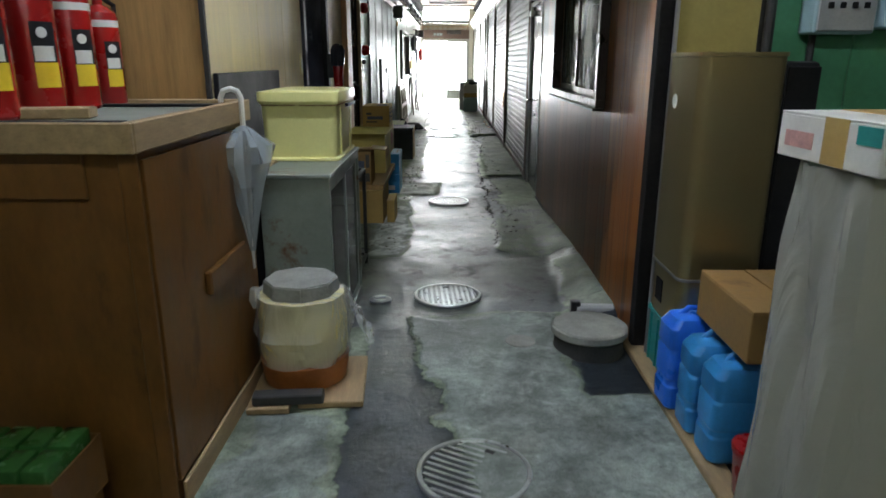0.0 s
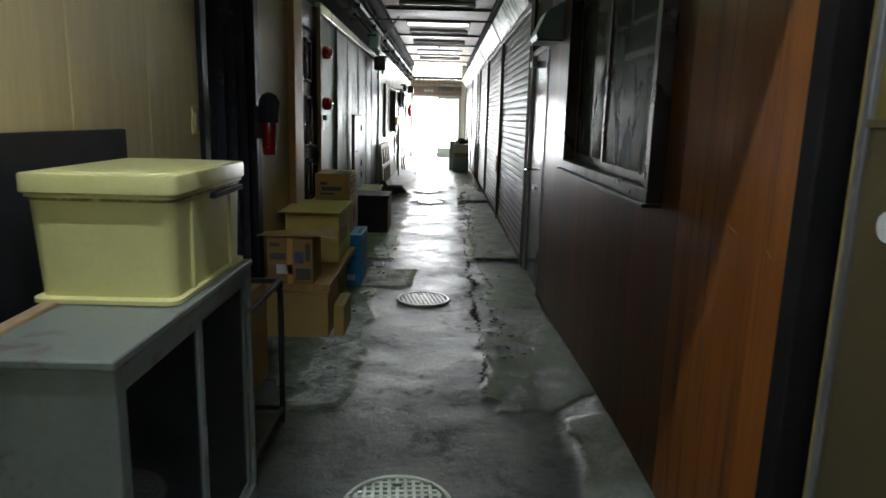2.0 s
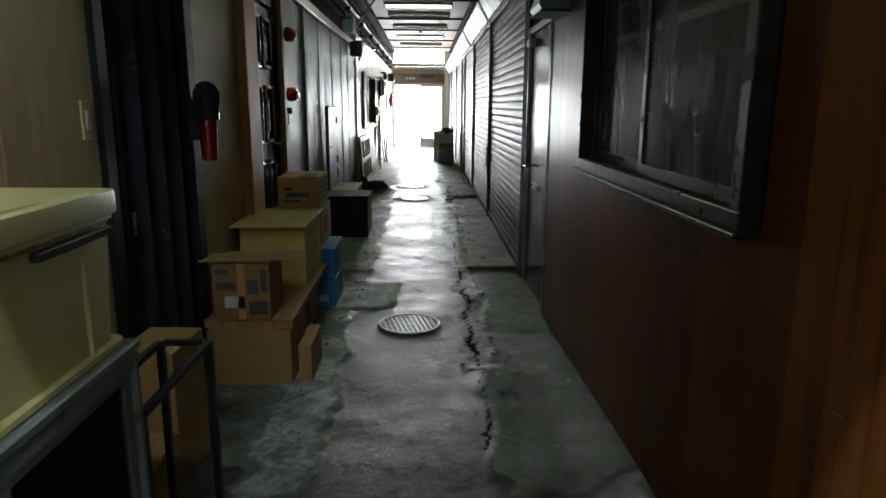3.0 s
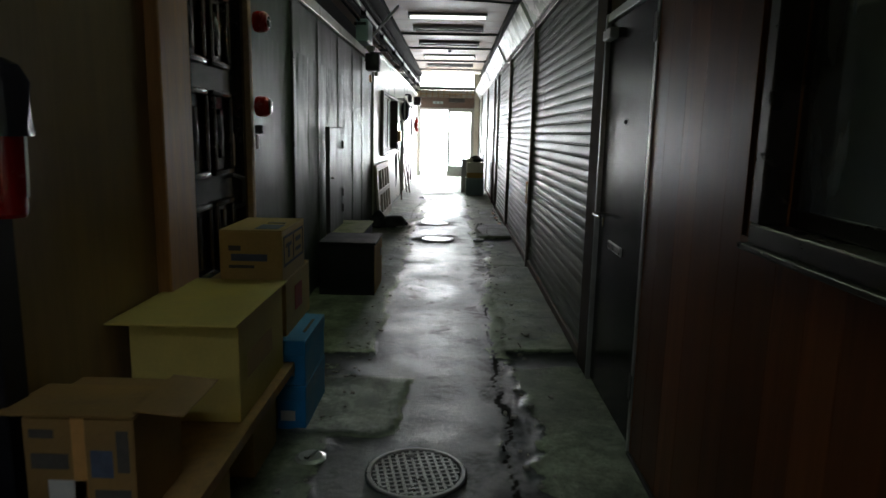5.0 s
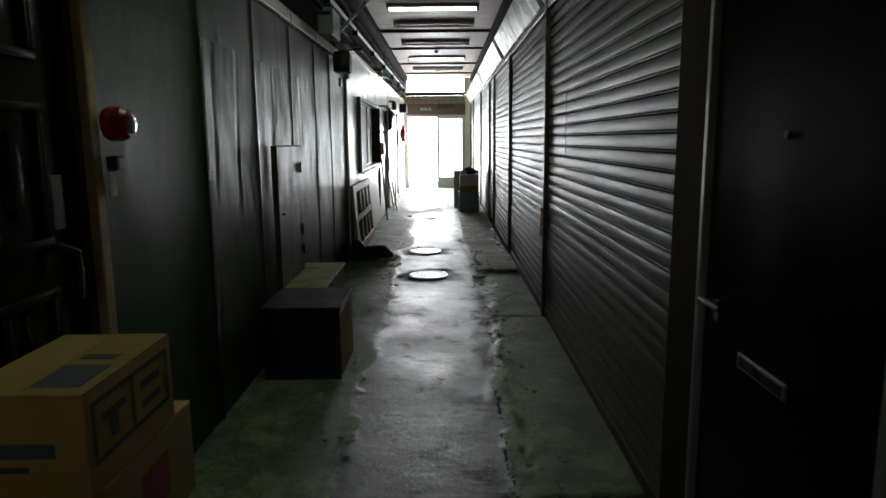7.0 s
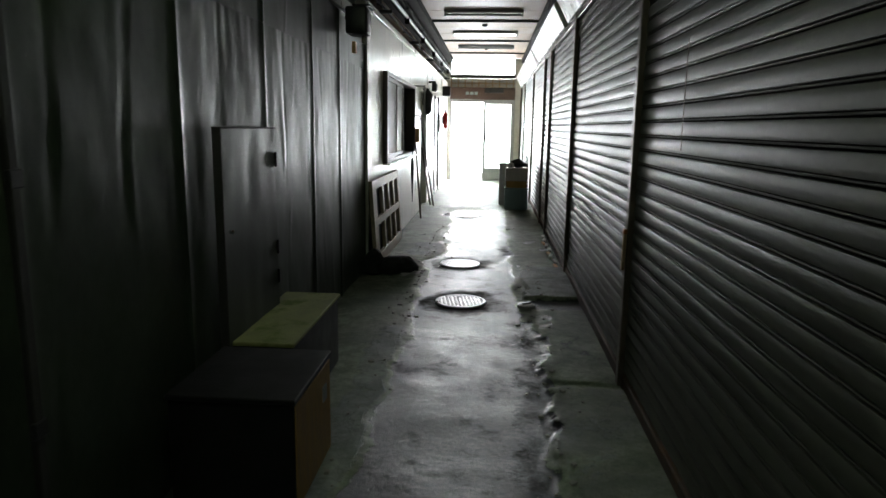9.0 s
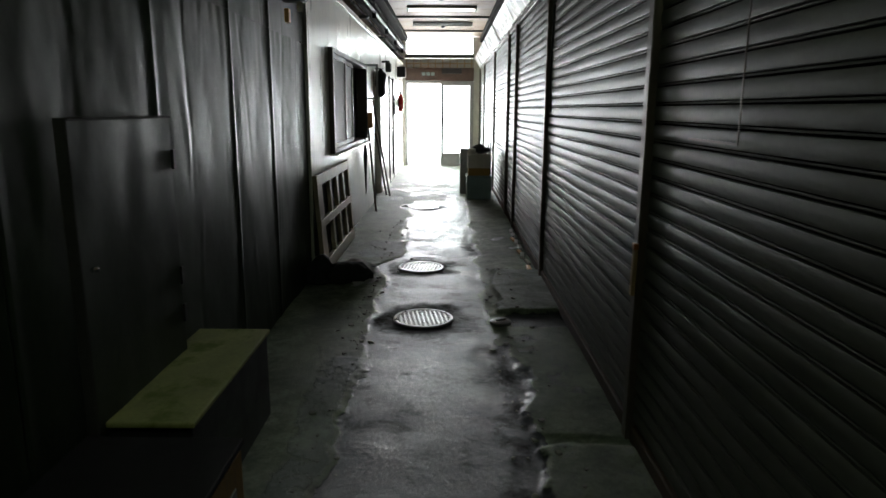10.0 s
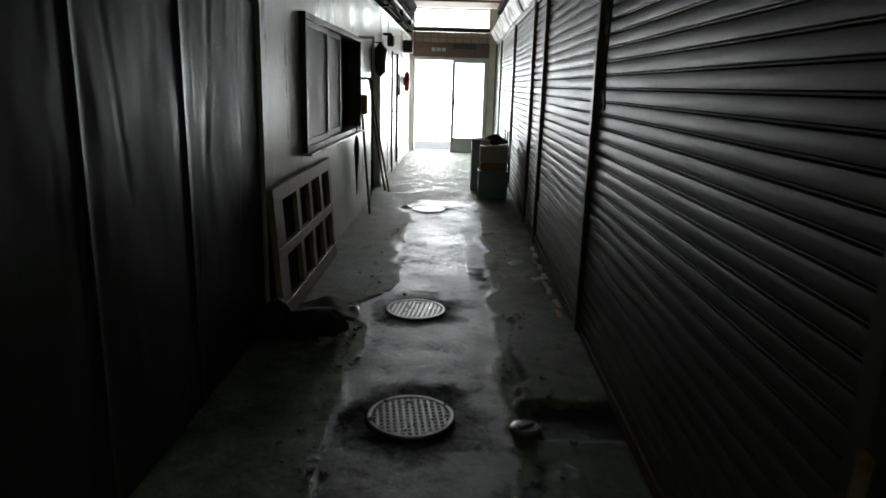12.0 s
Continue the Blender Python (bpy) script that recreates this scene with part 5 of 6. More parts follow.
def carton(at, size, label, material=M_CARD, rz=0.0, flaps="shut", prints=(), group="cartons", name="carton"):
    """A cardboard box: body, top flaps with a slit, tape and plain printed bars. size is x, y, z."""
    x, y, z = size[0] / 2, size[1] / 2, size[2]
    c = thing(name, at, label, "box", group, rz)
    part("body", box(B(), (-x, -y, 0), (x, y, z - 0.006), 0.003), material, c)
    if flaps == "shut":
        part("flap", box(B(), (-x, -y, z - 0.006), (-0.002, y, z), 0.0015), material, c)
        part("flap", box(B(), (0.002, -y, z - 0.006), (x, y, z + 0.001), 0.0015), material, c)
    elif flaps == "lid":
        part("lid", box(B(), (-x - 0.035, -y - 0.10, z - 0.006), (x + 0.025, y + 0.01, z + 0.002), 0.0015), material, c)
    elif flaps == "open":
        part("flap", box(B(), (-x - 0.06, -y - 0.02, z), (x + 0.01, y * 0.5, z + 0.006), 0.0015, rot=Matrix.Rotation(radians(-3), 4, "X")), material, c)
        part("flap", box(B(), (x - 0.01, -y * 0.9, z + 0.004), (x + 0.13, y * 0.9, z + 0.009), 0.0015, rot=Matrix.Rotation(radians(5), 4, "Y")), material, c)
    for face, u0, u1, v0, v1, m in prints:
        if face == "near":
            a, b = (u0 * 2 * x - x, -y - 0.0015, v0 * z), (u1 * 2 * x - x, -y + 0.001, v1 * z)
        elif face == "west":
            a, b = (-x - 0.0015, u0 * 2 * y - y, v0 * z), (-x + 0.001, u1 * 2 * y - y, v1 * z)
        elif face == "side":
            a, b = (x - 0.001, u0 * 2 * y - y, v0 * z), (x + 0.0015, u1 * 2 * y - y, v1 * z)
        else:
            a, b = (u0 * 2 * x - x, v0 * 2 * y - y, z + 0.0005), (u1 * 2 * x - x, v1 * 2 * y - y, z + 0.0025)
        part("print", box(B(), a, b), m, c, "printed field")
    return c


carton((1.19, 2.30, 0.452), (0.34, 0.47, 0.19), "brown carton lying across the jerrycans", M_CARDBROWN)


def wrapped_roll():
    w = thing("wrapped_stack", (1.20, 1.66, 0), "tall stack wrapped in milky plastic sheeting", "wrapped stack")
    part("core", box(B(), (-0.22, -0.17, 0.0), (0.26, 0.2, 1.17), 0.03, 2), M_CAP, w)

    def skin(u, v):
        a = 2 * math.pi * u
        z = 0.01 + 1.185 * v
        grow = 0.285 + 0.05 * (1 - v) ** 1.5
        fold = 0.006 * math.sin(a * 9 + 3 * noise.noise((v * 3, 0, 1))) + 0.035 * noise.noise((math.cos(a) * 2, math.sin(a) * 2, z * 2)) + 0.018 * noise.noise((math.cos(a) * 6, math.sin(a) * 6, z * 3.5))
        sq = 1.0 / max(abs(math.cos(a)) ** 1.0, abs(math.sin(a)) ** 1.0) ** 0.45
        r = (grow + fold) * sq
        return (r * math.cos(a) + 0.02, r * 0.72 * math.sin(a), z)

    part("sheeting", sheet(B(), skin, 96, 40), M_WRAP, w, "milky creased plastic sheet")
    c = carton((1.19, 1.66, 1.20), (0.52, 0.42, 0.12), "flat printed carton on top of the wrapped stack", M_PAPER, 3, "shut",
               (("west", 0.62, 0.92, 0.25, 0.6, M_PINK), ("west", 0.30, 0.52, 0.02, 0.98, M_CARD), ("west", 0.02, 0.22, 0.55, 0.9, M_TEAL), ("near", 0.02, 0.3, 0.25, 0.6, M_PINK), ("near", 0.45, 0.6, 0.5, 0.9, M_TEAL), ("near", 0.36, 0.44, 0.02, 0.98, M_CARD), ("top", 0.3, 0.5, 0.05, 0.95, M_CARD), ("top", 0.55, 0.9, 0.2, 0.5, M_TEAL)))


wrapped_roll()
rb = thing("red_bucket", (1.03, 1.93, 0.028), "small red plastic bucket on the floor", "bucket")
part("body", lathe(B(), [(0.055, 0), (0.06, 0.01), (0.075, 0.17), (0.08, 0.172), (0.08, 0.185), (0.07, 0.185)], 22), M_RED, rb)
part("rim", lathe(B(), [(0.079, 0.186), (0.082, 0.19), (0.079, 0.196)], 22), M_RED, rb)
rs_ = thing("stone_lid", (0.74, 3.20, 0.0), "round concrete well lid on a stone collar", "stone lid")
# the collar is coloured dark for the shade below the lid
part("collar", lathe(B(), [(0.185, -0.03), (0.175, 0.06), (0.165, 0.085)], 30, (0, 0, 0), 1, 0.03), M_PIT, rs_, "dark collar, the shade under the lid put into its colour")
part("lid", lathe(B(), [(0.19, 0.086), (0.197, 0.095), (0.195, 0.125), (0.185, 0.132)], 36), M_STONE, rs_)
pp = thing("floor_pipe", (0.86, 3.60, 0.062), "short grey pipe stub lying on the floor", "pipe")
part("pipe", rod(B(), (-0.11, 0, 0), (0.10, 0, 0), 0.03), M_PVC, pp)
part("valve", box(B(), (-0.145, -0.022, -0.03), (-0.09, 0.022, 0.05), 0.005), M_DARKMETAL, pp, "dark valve block")

eb = thing("breaker_box", (1.54, 2.95, 1.56), "blue-grey breaker box on the green wall", "breaker box")
part("case", box(B(), (0, 0, 0), (0.26, 0.13, 0.42), 0.008), M_EBOX, eb)
part("cover", box(B(), (0.01, -0.008, 0.01), (0.25, -0.0005, 0.41), 0.004), M_CAP, eb, "pale cover with rows of switches")
for i in range(4):
    for j in range(2):
        part("switch", box(B(), (0.045 + i * 0.05, -0.014, 0.10 + j * 0.09), (0.07 + i * 0.05, -0.008, 0.125 + j * 0.09), 0.002), M_BLACK, eb)
eb2 = thing("meter_box", (1.805, 2.90, 1.58), "dark blue-green box beside the breaker box", "box")
part("case", box(B(), (0, 0, 0), (0.22, 0.18, 0.45), 0.008), M_EBOX, eb2)
part("lid", box(B(), (0.008, -0.008, 0.008), (0.212, -0.0005, 0.44), 0.004), M_EBOX, eb2)
solo("conduit", tube(B(), [(1.60, 3.06, 1.558), (1.60, 3.06, 1.30), (1.57, 3.06, 1.1), (1.57, 3.06, 0.3)], 0.016), M_DARKMETAL, "dark conduit below the breaker box", "conduit")

under = thing("carton", (-1.21, 1.62, 0), "dark brown carton carrying a box of packets", "box")
part("body", box(B(), (-0.19, -0.135, 0), (0.15, 0.13, 0.20), 0.004), M_COUNTER, under)
gb = thing("green_packets_box", (-1.21, 1.62, 0.201), "open carton of green packets on another carton", "box")
f = B()
for a, b in (((-0.17, -0.13, 0), (0.17, 0.13, 0.01)), ((-0.17, -0.13, 0.01), (-0.162, 0.13, 0.17)), ((0.162, -0.13, 0.01), (0.17, 0.13, 0.17)), ((-0.162, -0.13, 0.01), (0.162, -0.122, 0.17)), ((-0.162, 0.122, 0.01), (0.162, 0.13, 0.17))):
    box(f, a, b, 0.002)
part("body", f, M_COUNTER, gb)
for i in range(4):
    for j in range(2):
        solo("packet", box(B(), (-0.035, -0.055, 0), (0.035, 0.055, 0.19), 0.008, 2), M_POUCH, "green packet standing in a carton", "packet", (-1.21 - 0.12 + i * 0.078, 1.62 - 0.06 + j * 0.12, 0.213), group="green packets")


# ---- cartons and cases along the west wall ----
carton((-0.81, 6.14, 0.0), (0.44, 0.46, 0.305), "plain brown carton carrying one end of a board", rz=0)

carton((-0.525, 6.12, 0.0), (0.07, 0.34, 0.21), "narrow carton slid under a board edge")
carton((-0.84, 7.00, 0.0), (0.38, 0.34, 0.305), "brown carton carrying the far end of a board")
bd = B()
box(bd, (-0.235, -0.66, 0), (0.235, 0.66, 0.045), 0.003)
solo("shelf_board", bd, M_PLY, "thick plywood board laid over cartons", "board", (-0.82, 6.62, 0.306), 0)
# browner card here: the shade falling on this carton is put into its colour
carton((-0.845, 6.10, 0.352), (0.30, 0.30, 0.315), "printed brown carton with its flaps standing open", M_CARDBROWN, flaps="open",
       prints=(("near", 0.06, 0.40, 0.52, 0.66, M_INK), ("near", 0.06, 0.28, 0.80, 0.88, M_INK), ("near", 0.44, 0.56, 0.01, 0.99, M_TAPE), ("near", 0.20, 0.55, 0.22, 0.42, M_PAPER),
               ("near", 0.60, 0.80, 0.45, 0.70, M_BLUEINK), ("near", 0.84, 0.95, 0.50, 0.88, M_INK), ("near", 0.62, 0.95, 0.10, 0.34, M_INK)))
carton((-0.825, 6.92, 0.352), (0.40, 0.62, 0.40), "tan carton with a loose flat lid", M_CARDTAN, 0, "lid", (("side", 0.15, 0.7, 0.35, 0.6, M_CARD),))
carton((-0.85, 7.60, 0.0), (0.34, 0.50, 0.445), "brown carton at the bottom of a stack")
carton((-0.82, 7.61, 0.447), (0.36, 0.51, 0.28), "brown carton with a red printed mark", prints=(("side", 0.35, 0.65, 0.3, 0.75, M_REDINK), ("near", 0.3, 0.7, 0.2, 0.35, M_INK)))
carton((-0.785, 7.53, 0.729), (0.29, 0.45, 0.24), "brown carton with blue-black print on its sides", M_CARD, 0, "shut",
       (("near", 0.14, 0.34, 0.60, 0.70, M_INK), ("near", 0.18, 0.76, 0.40, 0.54, M_BLUEINK), ("near", 0.14, 0.55, 0.26, 0.32, M_INK), ("side", 0.06, 0.94, 0.26, 0.31, M_INK), ("side", 0.06, 0.94, 0.82, 0.87, M_INK), ("side", 0.06, 0.09, 0.31, 0.82, M_INK),
        ("side", 0.91, 0.94, 0.31, 0.82, M_INK), ("side", 0.47, 0.50, 0.31, 0.82, M_INK), ("side", 0.16, 0.40, 0.62, 0.70, M_INK), ("side", 0.24, 0.31, 0.40, 0.62, M_INK), ("side", 0.58, 0.82, 0.42, 0.50, M_INK), ("side", 0.58, 0.82, 0.62, 0.72, M_INK),
        ("top", 0.52, 0.90, 0.10, 0.42, M_BLUEINK), ("top", 0.55, 0.85, 0.52, 0.6, M_INK)))
for z in (0.0, 0.226):
    bc = thing("file_case", (-0.61, 7.53, z), "bright blue card case with a white label", "case", "blue cases")
    part("body", box(B(), (-0.07, -0.235, 0), (0.07, 0.235, 0.206), 0.004), M_BLUEBOX, bc)
    part("lid", box(B(), (-0.073, -0.238, 0.15), (0.073, 0.238, 0.224), 0.004), M_BLUEBOX, bc)
    part("label", box(B(), (-0.05, -0.2405, 0.05), (0.02, -0.2385, 0.10)), M_PAPER, bc, "white label")
    part("tab", box(B(), (0.03, -0.1, 0.2245), (0.045, 0.12, 0.229), 0.001), M_INK, bc)

dk = thing("speaker_cabinet", (-0.765, 10.23, 0), "black topped low cabinet with brown side", "cabinet")
part("body", box(B(), (-0.245, -0.275, 0.0), (0.238, 0.275, 0.452), 0.004), M_BLACK, dk)
part("top", box(B(), (-0.25, -0.285, 0.453), (0.25, 0.28, 0.475), 0.004), M_BLACK, dk)
part("side_panel", box(B(), (0.239, -0.26, 0.02), (0.245, 0.262, 0.44), 0.002), M_SIDEWOOD, dk, "brown wooden side")
part("handle_plate", box(B(), (0.246, 0.12, 0.29), (0.252, 0.18, 0.36), 0.002), M_CAP, dk)
gcr = thing("wooden_chest", (-0.915, 11.165, 0), "low chest with a mossy pale top", "chest")
part("body", box(B(), (-0.165, -0.48, 0.0), (0.165, 0.48, 0.418), 0.004), M_DARKMETAL, gcr)
part("top", box(B(), (-0.175, -0.495, 0.419), (0.178, 0.495, 0.44), 0.004), M_OLIVETOP, gcr, "mossy greenish top board")

# holder with a red cover hung on the door frame
el = thing("hanging_extinguisher", (-0.955, 5.93, 1.20), "red extinguisher under a black plastic hood on the door frame", "fire extinguisher")
part("bottle", lathe(B(), [(0.032, 0), (0.038, 0.01), (0.046, 0.24), (0.042, 0.25)], 22), M_RED, el)
part("label", sheet(B(), lambda u, v: (0.0475 * math.cos(0.1 + 0.9 * u) * (0.9 + 0.1 * v), 0.0475 * math.sin(0.1 + 0.9 * u) * (0.9 + 0.1 * v), 0.05 + 0.16 * v), 8, 2), M_PAPER, el, "white label strip")
part("hood", lathe(B(), [(0.060, 0.20), (0.062, 0.22), (0.058, 0.33), (0.04, 0.37), (0.015, 0.385)], 30, (0, 0, 0), 1, 0.22), M_FOLD, el, "glossy black hood")
part("bracket", box(B(), (-0.09, -0.02, 0.10), (-0.03, 0.02, 0.30), 0.003), M_DARKMETAL, el)


def bell(z):
    b = thing("alarm_bell", (XL + 0.03, 8.30, z), "red fire alarm bell on the thin post", "alarm bell", "alarm bells")
    bm = lathe(B(), [(0.03, 0), (0.055, 0.01), (0.062, 0.03), (0.058, 0.07), (0.045, 0.088), (0.02, 0.09)], 24)
    bmesh.ops.transform(bm, matrix=Matrix.Rotation(radians(90), 4, "Y"), verts=bm.verts[:])
    part("dome", bm, M_RED, b)
    bm = lathe(B(), [(0.034, 0.0905), (0.034, 0.096), (0.02, 0.1)], 20)
    bmesh.ops.transform(bm, matrix=Matrix.Rotation(radians(90), 4, "Y"), verts=bm.verts[:])
    part("face", bm, M_CHROME, b, "polished round face")


bell(1.56)
bell(2.04)
jb = thing("junction_box", (XL + 0.03, 8.30, 1.40), "small dark push button below a bell", "push button")
part("case", box(B(), (0, -0.02, 0), (0.045, 0.03, 0.05), 0.006), M_DARKMETAL, jb)
part("tag", box(B(), (0.001, -0.015, -0.09), (0.012, 0.025, -0.005), 0.002), M_PAPER, jb, "pale tag")
solo("bell_wire", tube(B(), [(XL + 0.012, 8.285, 2.4), (XL + 0.012, 8.283, 1.7), (XL + 0.014, 8.287, 1.3), (XL + 0.012, 8.284, 0.9)], 0.004, 6), M_BLACK, "black wire down the thin post", "wire")

# ---- hatch and sheets of the metal front ----
wall_metal = setting("wall_metal", box(B(), (XL - 0.058, 8.272, 0), (XL - 0.05, 14.325, 2.42)), M_DARKMETAL, "dented grey sheet metal front", "wall")


def dented(y0, y1, z0, z1, seed, deep=0.02):
    """A thin sheet: a slow bow, a few long upright creases, and puckers under its top edge."""
    r = random.Random(int(seed * 10) + 3)
    creases = [(r.uniform(y0 + 0.05, y1 - 0.05), r.uniform(0.025, 0.07), r.choice((-1, 1)) * deep * r.uniform(0.15, 0.4), r.uniform(-0.18, 0.18), r.uniform(0, 9)) for _ in range(5)]

    def f(u, v):
        y, z = y0 + (y1 - y0) * u, z0 + (z1 - z0) * v
        edge = min(1, 7 * min(u, 1 - u))
        d = deep * 0.8 * noise.noise((y * 1.7, z * 1.5, seed)) + deep * 0.24 * noise.noise((y * 5 + z, z * 3.4, seed + 9)) + deep * 0.07 * noise.noise((y * 13, z * 10, seed + 4))
        for yc, wd, amp, lean, ph in creases:
            q = (y - yc - lean * (z - 1) - 0.03 * noise.noise((0, z * 1.7, ph))) / wd
            if abs(q) < 1:
                d += amp * (1 - q * q) ** 2 * max(0.0, 0.15 + 1.6 * noise.noise((ph, z * 1.8, 0)))
        d += deep * 0.8 * max(0.0, v - 0.72) * noise.noise((y * 14, z * 2, seed + 31))
        lip = 0.010 * max(0.0, 1 - 16 * min(u, 1 - u)) ** 2
        return (XL - 0.012 + d * edge + lip - 0.012 * (1 - min(1, 70 * min(u, 1 - u))), y, z)
    return sheet(B(), f, max(8, int((y1 - y0) / 0.014)), max(8, int((z1 - z0) / 0.03)))


SEAMS = [8.275, 9.345, 10.33, 11.36, 12.36, 13.20, 14.32]
for i, (a, b) in enumerate(zip(SEAMS, SEAMS[1:])):
    part("metal_sheet", dented(a + 0.002, b - 0.002, 0.01, 2.015, i * 3.1, 0.006 if i == 0 else 0.014), M_SHEET, wall_metal)
    part("metal_sheet", dented(a + 0.002, b - 0.002, 2.02, 2.40, i * 3.1 + 50, 0.008), M_SHEET, wall_metal)
    part("metal_strip", box(B(), (XL - 0.03, a + 0.01, 2.405), (XL + 0.02, b - 0.012, 2.50), 0.004), M_WHITE, wall_metal, "pale cover strip along the top")
part("seam_cover", box(B(), (XL - 0.012, 9.325, 0.02), (XL + 0.012, 9.362, 2.4), 0.004), M_DARK, wall_metal, "dark seam strip")
for z in (0.6, 1.3, 1.95):
    part("seam_clip", box(B(), (XL + 0.0, 9.318, z), (XL + 0.018, 9.37, z + 0.05), 0.003), M_DARKMETAL, wall_metal)
hatch = thing("door_5", (XL + 0.012, 10.62, 0.02), "dented sheet metal hatch door, slightly ajar", "door", kind="structure")


def hatch_face(u, v):
    y, z = 0.76 * u, 1.43 * v
    return (0.022 + 0.005 * noise.noise((y * 3, z * 2.4, 77)) + 0.003 * noise.noise((y * 7, z * 3.4, 7)), y, z)


part("door_leaf", sheet(B(), hatch_face, 34, 40), M_SHEET, hatch)
part("edge", box(B(), (-0.01, -0.012, 0), (0.03, 0.0, 1.44), 0.003), M_DARK, hatch)
part("edge", box(B(), (-0.01, 0.0, 1.431), (0.03, 0.76, 1.44), 0.002), M_DARK, hatch)
for z in (0.55, 0.72, 1.22):
    part("hinge", box(B(), (0.022, 0.748, z), (0.034, 0.778, z + 0.08), 0.003), M_DARKMETAL, hatch)
part("knob", lathe(B(), [(0.012, 0), (0.014, 0.01), (0.008, 0.016)], 12, (0.04, 0.05, 0.95)), M_CHROME, hatch)

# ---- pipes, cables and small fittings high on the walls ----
# two pipes and all clamps take the loft's shade as near-black colour
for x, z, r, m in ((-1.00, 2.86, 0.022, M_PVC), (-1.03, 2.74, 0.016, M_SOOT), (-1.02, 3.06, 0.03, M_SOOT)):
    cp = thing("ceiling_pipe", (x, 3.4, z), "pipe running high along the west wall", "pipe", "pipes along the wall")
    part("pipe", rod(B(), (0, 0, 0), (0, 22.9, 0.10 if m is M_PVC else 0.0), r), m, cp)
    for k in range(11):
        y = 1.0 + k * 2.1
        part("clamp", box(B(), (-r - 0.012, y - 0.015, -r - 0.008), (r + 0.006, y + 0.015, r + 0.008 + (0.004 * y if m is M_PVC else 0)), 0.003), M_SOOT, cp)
for y in (5.2, 7.6, 10.1, 12.6, 15.2, 17.9, 20.5, 23.0, 25.3):
    solo("bracket", box(B(), (XL - 0.02, y, 2.68), (-0.94, y + 0.04, 2.72), 0.004), M_DARKMETAL, "dark iron bracket under the pipes", "bracket", group="pipe brackets")
solo("cross_tie", rod(B(), (XL, 10.5, 2.66), (XR, 12.4, 2.92), 0.012), M_DARKMETAL, "thin iron tie across the passage", "tie rod")
br = B()
rod(br, (-0.98, 13.3, 2.62), (-0.72, 14.5, 3.25), 0.018, seg=8)
solo("strut", br, M_PVC, "pale slanting strut under the ceiling", "strut")
cab = thing("electric_case", (XL + 0.0, 12.6, 2.50), "grey electric case above the metal front", "electric case")
part("case", box(B(), (0.0, 0, 0), (0.14, 0.45, 0.26), 0.008), M_EBOX, cab)
part("lid", box(B(), (0.14, 0.01, 0.01), (0.15, 0.44, 0.25), 0.003), M_EBOX, cab)
spk = thing("floodlight", (-0.97, 13.42, 2.16), "dark floodlight on a bracket with a hanging yellow tag", "floodlight")
part("head", box(B(), (-0.08, -0.11, 0.06), (0.10, 0.11, 0.28), 0.02, 2), M_DARKMETAL, spk)
part("visor", box(B(), (-0.02, -0.125, 0.275), (0.13, 0.125, 0.29), 0.004), M_DARKMETAL, spk)
part("arm", rod(B(), (-0.10, 0, 0.2), (-0.03, 0, 0.2), 0.018), M_DARKMETAL, spk)
part("tag", box(B(), (-0.03, -0.08, -0.09), (0.0, -0.02, 0.0), 0.003), M_TAPE, spk, "yellowish tag")
part("tag", lathe(B(), [(0.02, 0.0), (0.026, 0.03), (0.02, 0.06)], 12, (0.05, 0.06, -0.0)), M_PAPER, spk, "white bulb")
hd_ = thing("wall_hood", (XR - 0.005, 6.55, 2.02), "grey sheet metal vent hood on the timber wall", "vent hood")
bm = B()
prof = [(0, 0), (-0.17, 0.0), (-0.19, 0.03), (-0.12, 0.19), (0, 0.26)]
rows = [[bm.verts.new((x, y, z)) for x, z in prof] for y in (0, 0.34)]
for i in range(4):
    bm.faces.new((rows[0][i], rows[1][i], rows[1][i + 1], rows[0][i + 1]))
bm.faces.new(rows[0])
bm.faces.new(rows[1][::-1])
part("hood", bm, M_EBOX, hd_)
part("lip", box(B(), (-0.185, -0.005, -0.012), (0.0, 0.345, -0.001), 0.003), M_DARKMETAL, hd_)

# ---- the white front's loose things ----
lp = thing("louvre_panel", (-0.965, 15.27, 0.02), "pale wooden lattice panel leaning on the wall", "lattice panel")
tilt = Matrix.Rotation(radians(-4), 4, "Y")


def leaned(bm):
    bmesh.ops.transform(bm, matrix=tilt, verts=bm.verts[:])
    return bm


for a, b in (((-0.03, -0.93, 0.0), (0.012, 0.93, 0.12)), ((-0.03, -0.93, 0.42), (0.012, 0.93, 0.50)), ((-0.03, -0.93, 0.80), (0.012, 0.93, 0.90))):
    part("rail", leaned(box(B(), a, b, 0.004)), M_LATTICE, lp)
for k in range(5):
    y0, y1 = (-0.93, -0.72) if k == 0 else (-0.72 + 0.39 * k, -0.63 + 0.39 * k)
    for z0, z1 in ((0.12, 0.42), (0.50, 0.80)):
        part("stile", leaned(box(B(), (-0.03, y0, z0), (0.010, y1, z1), 0.003)), M_LATTICE, lp)
part("back", leaned(box(B(), (-0.04, -0.92, 0.01), (-0.031, 0.92, 0.88))), M_DARK, lp)

mf = thing("hinged_frame", (XL + 0.01, 18.25, 1.62), "small pale frame swung out from the wall", "frame", rz=-80)
for a, b in (((0, 0, 0), (0.03, 0.19, 0.03)), ((0, 0, 0.46), (0.03, 0.19, 0.49)), ((0, 0, 0.03), (0.03, 0.03, 0.46)), ((0, 0.16, 0.03), (0.03, 0.19, 0.46))):
    part("bar", box(B(), a, b, 0.004), M_ALU, mf)
wb = thing("wall_case", (XL + 0.0, 18.3, 1.22), "small yellowish box hung below a frame", "box")
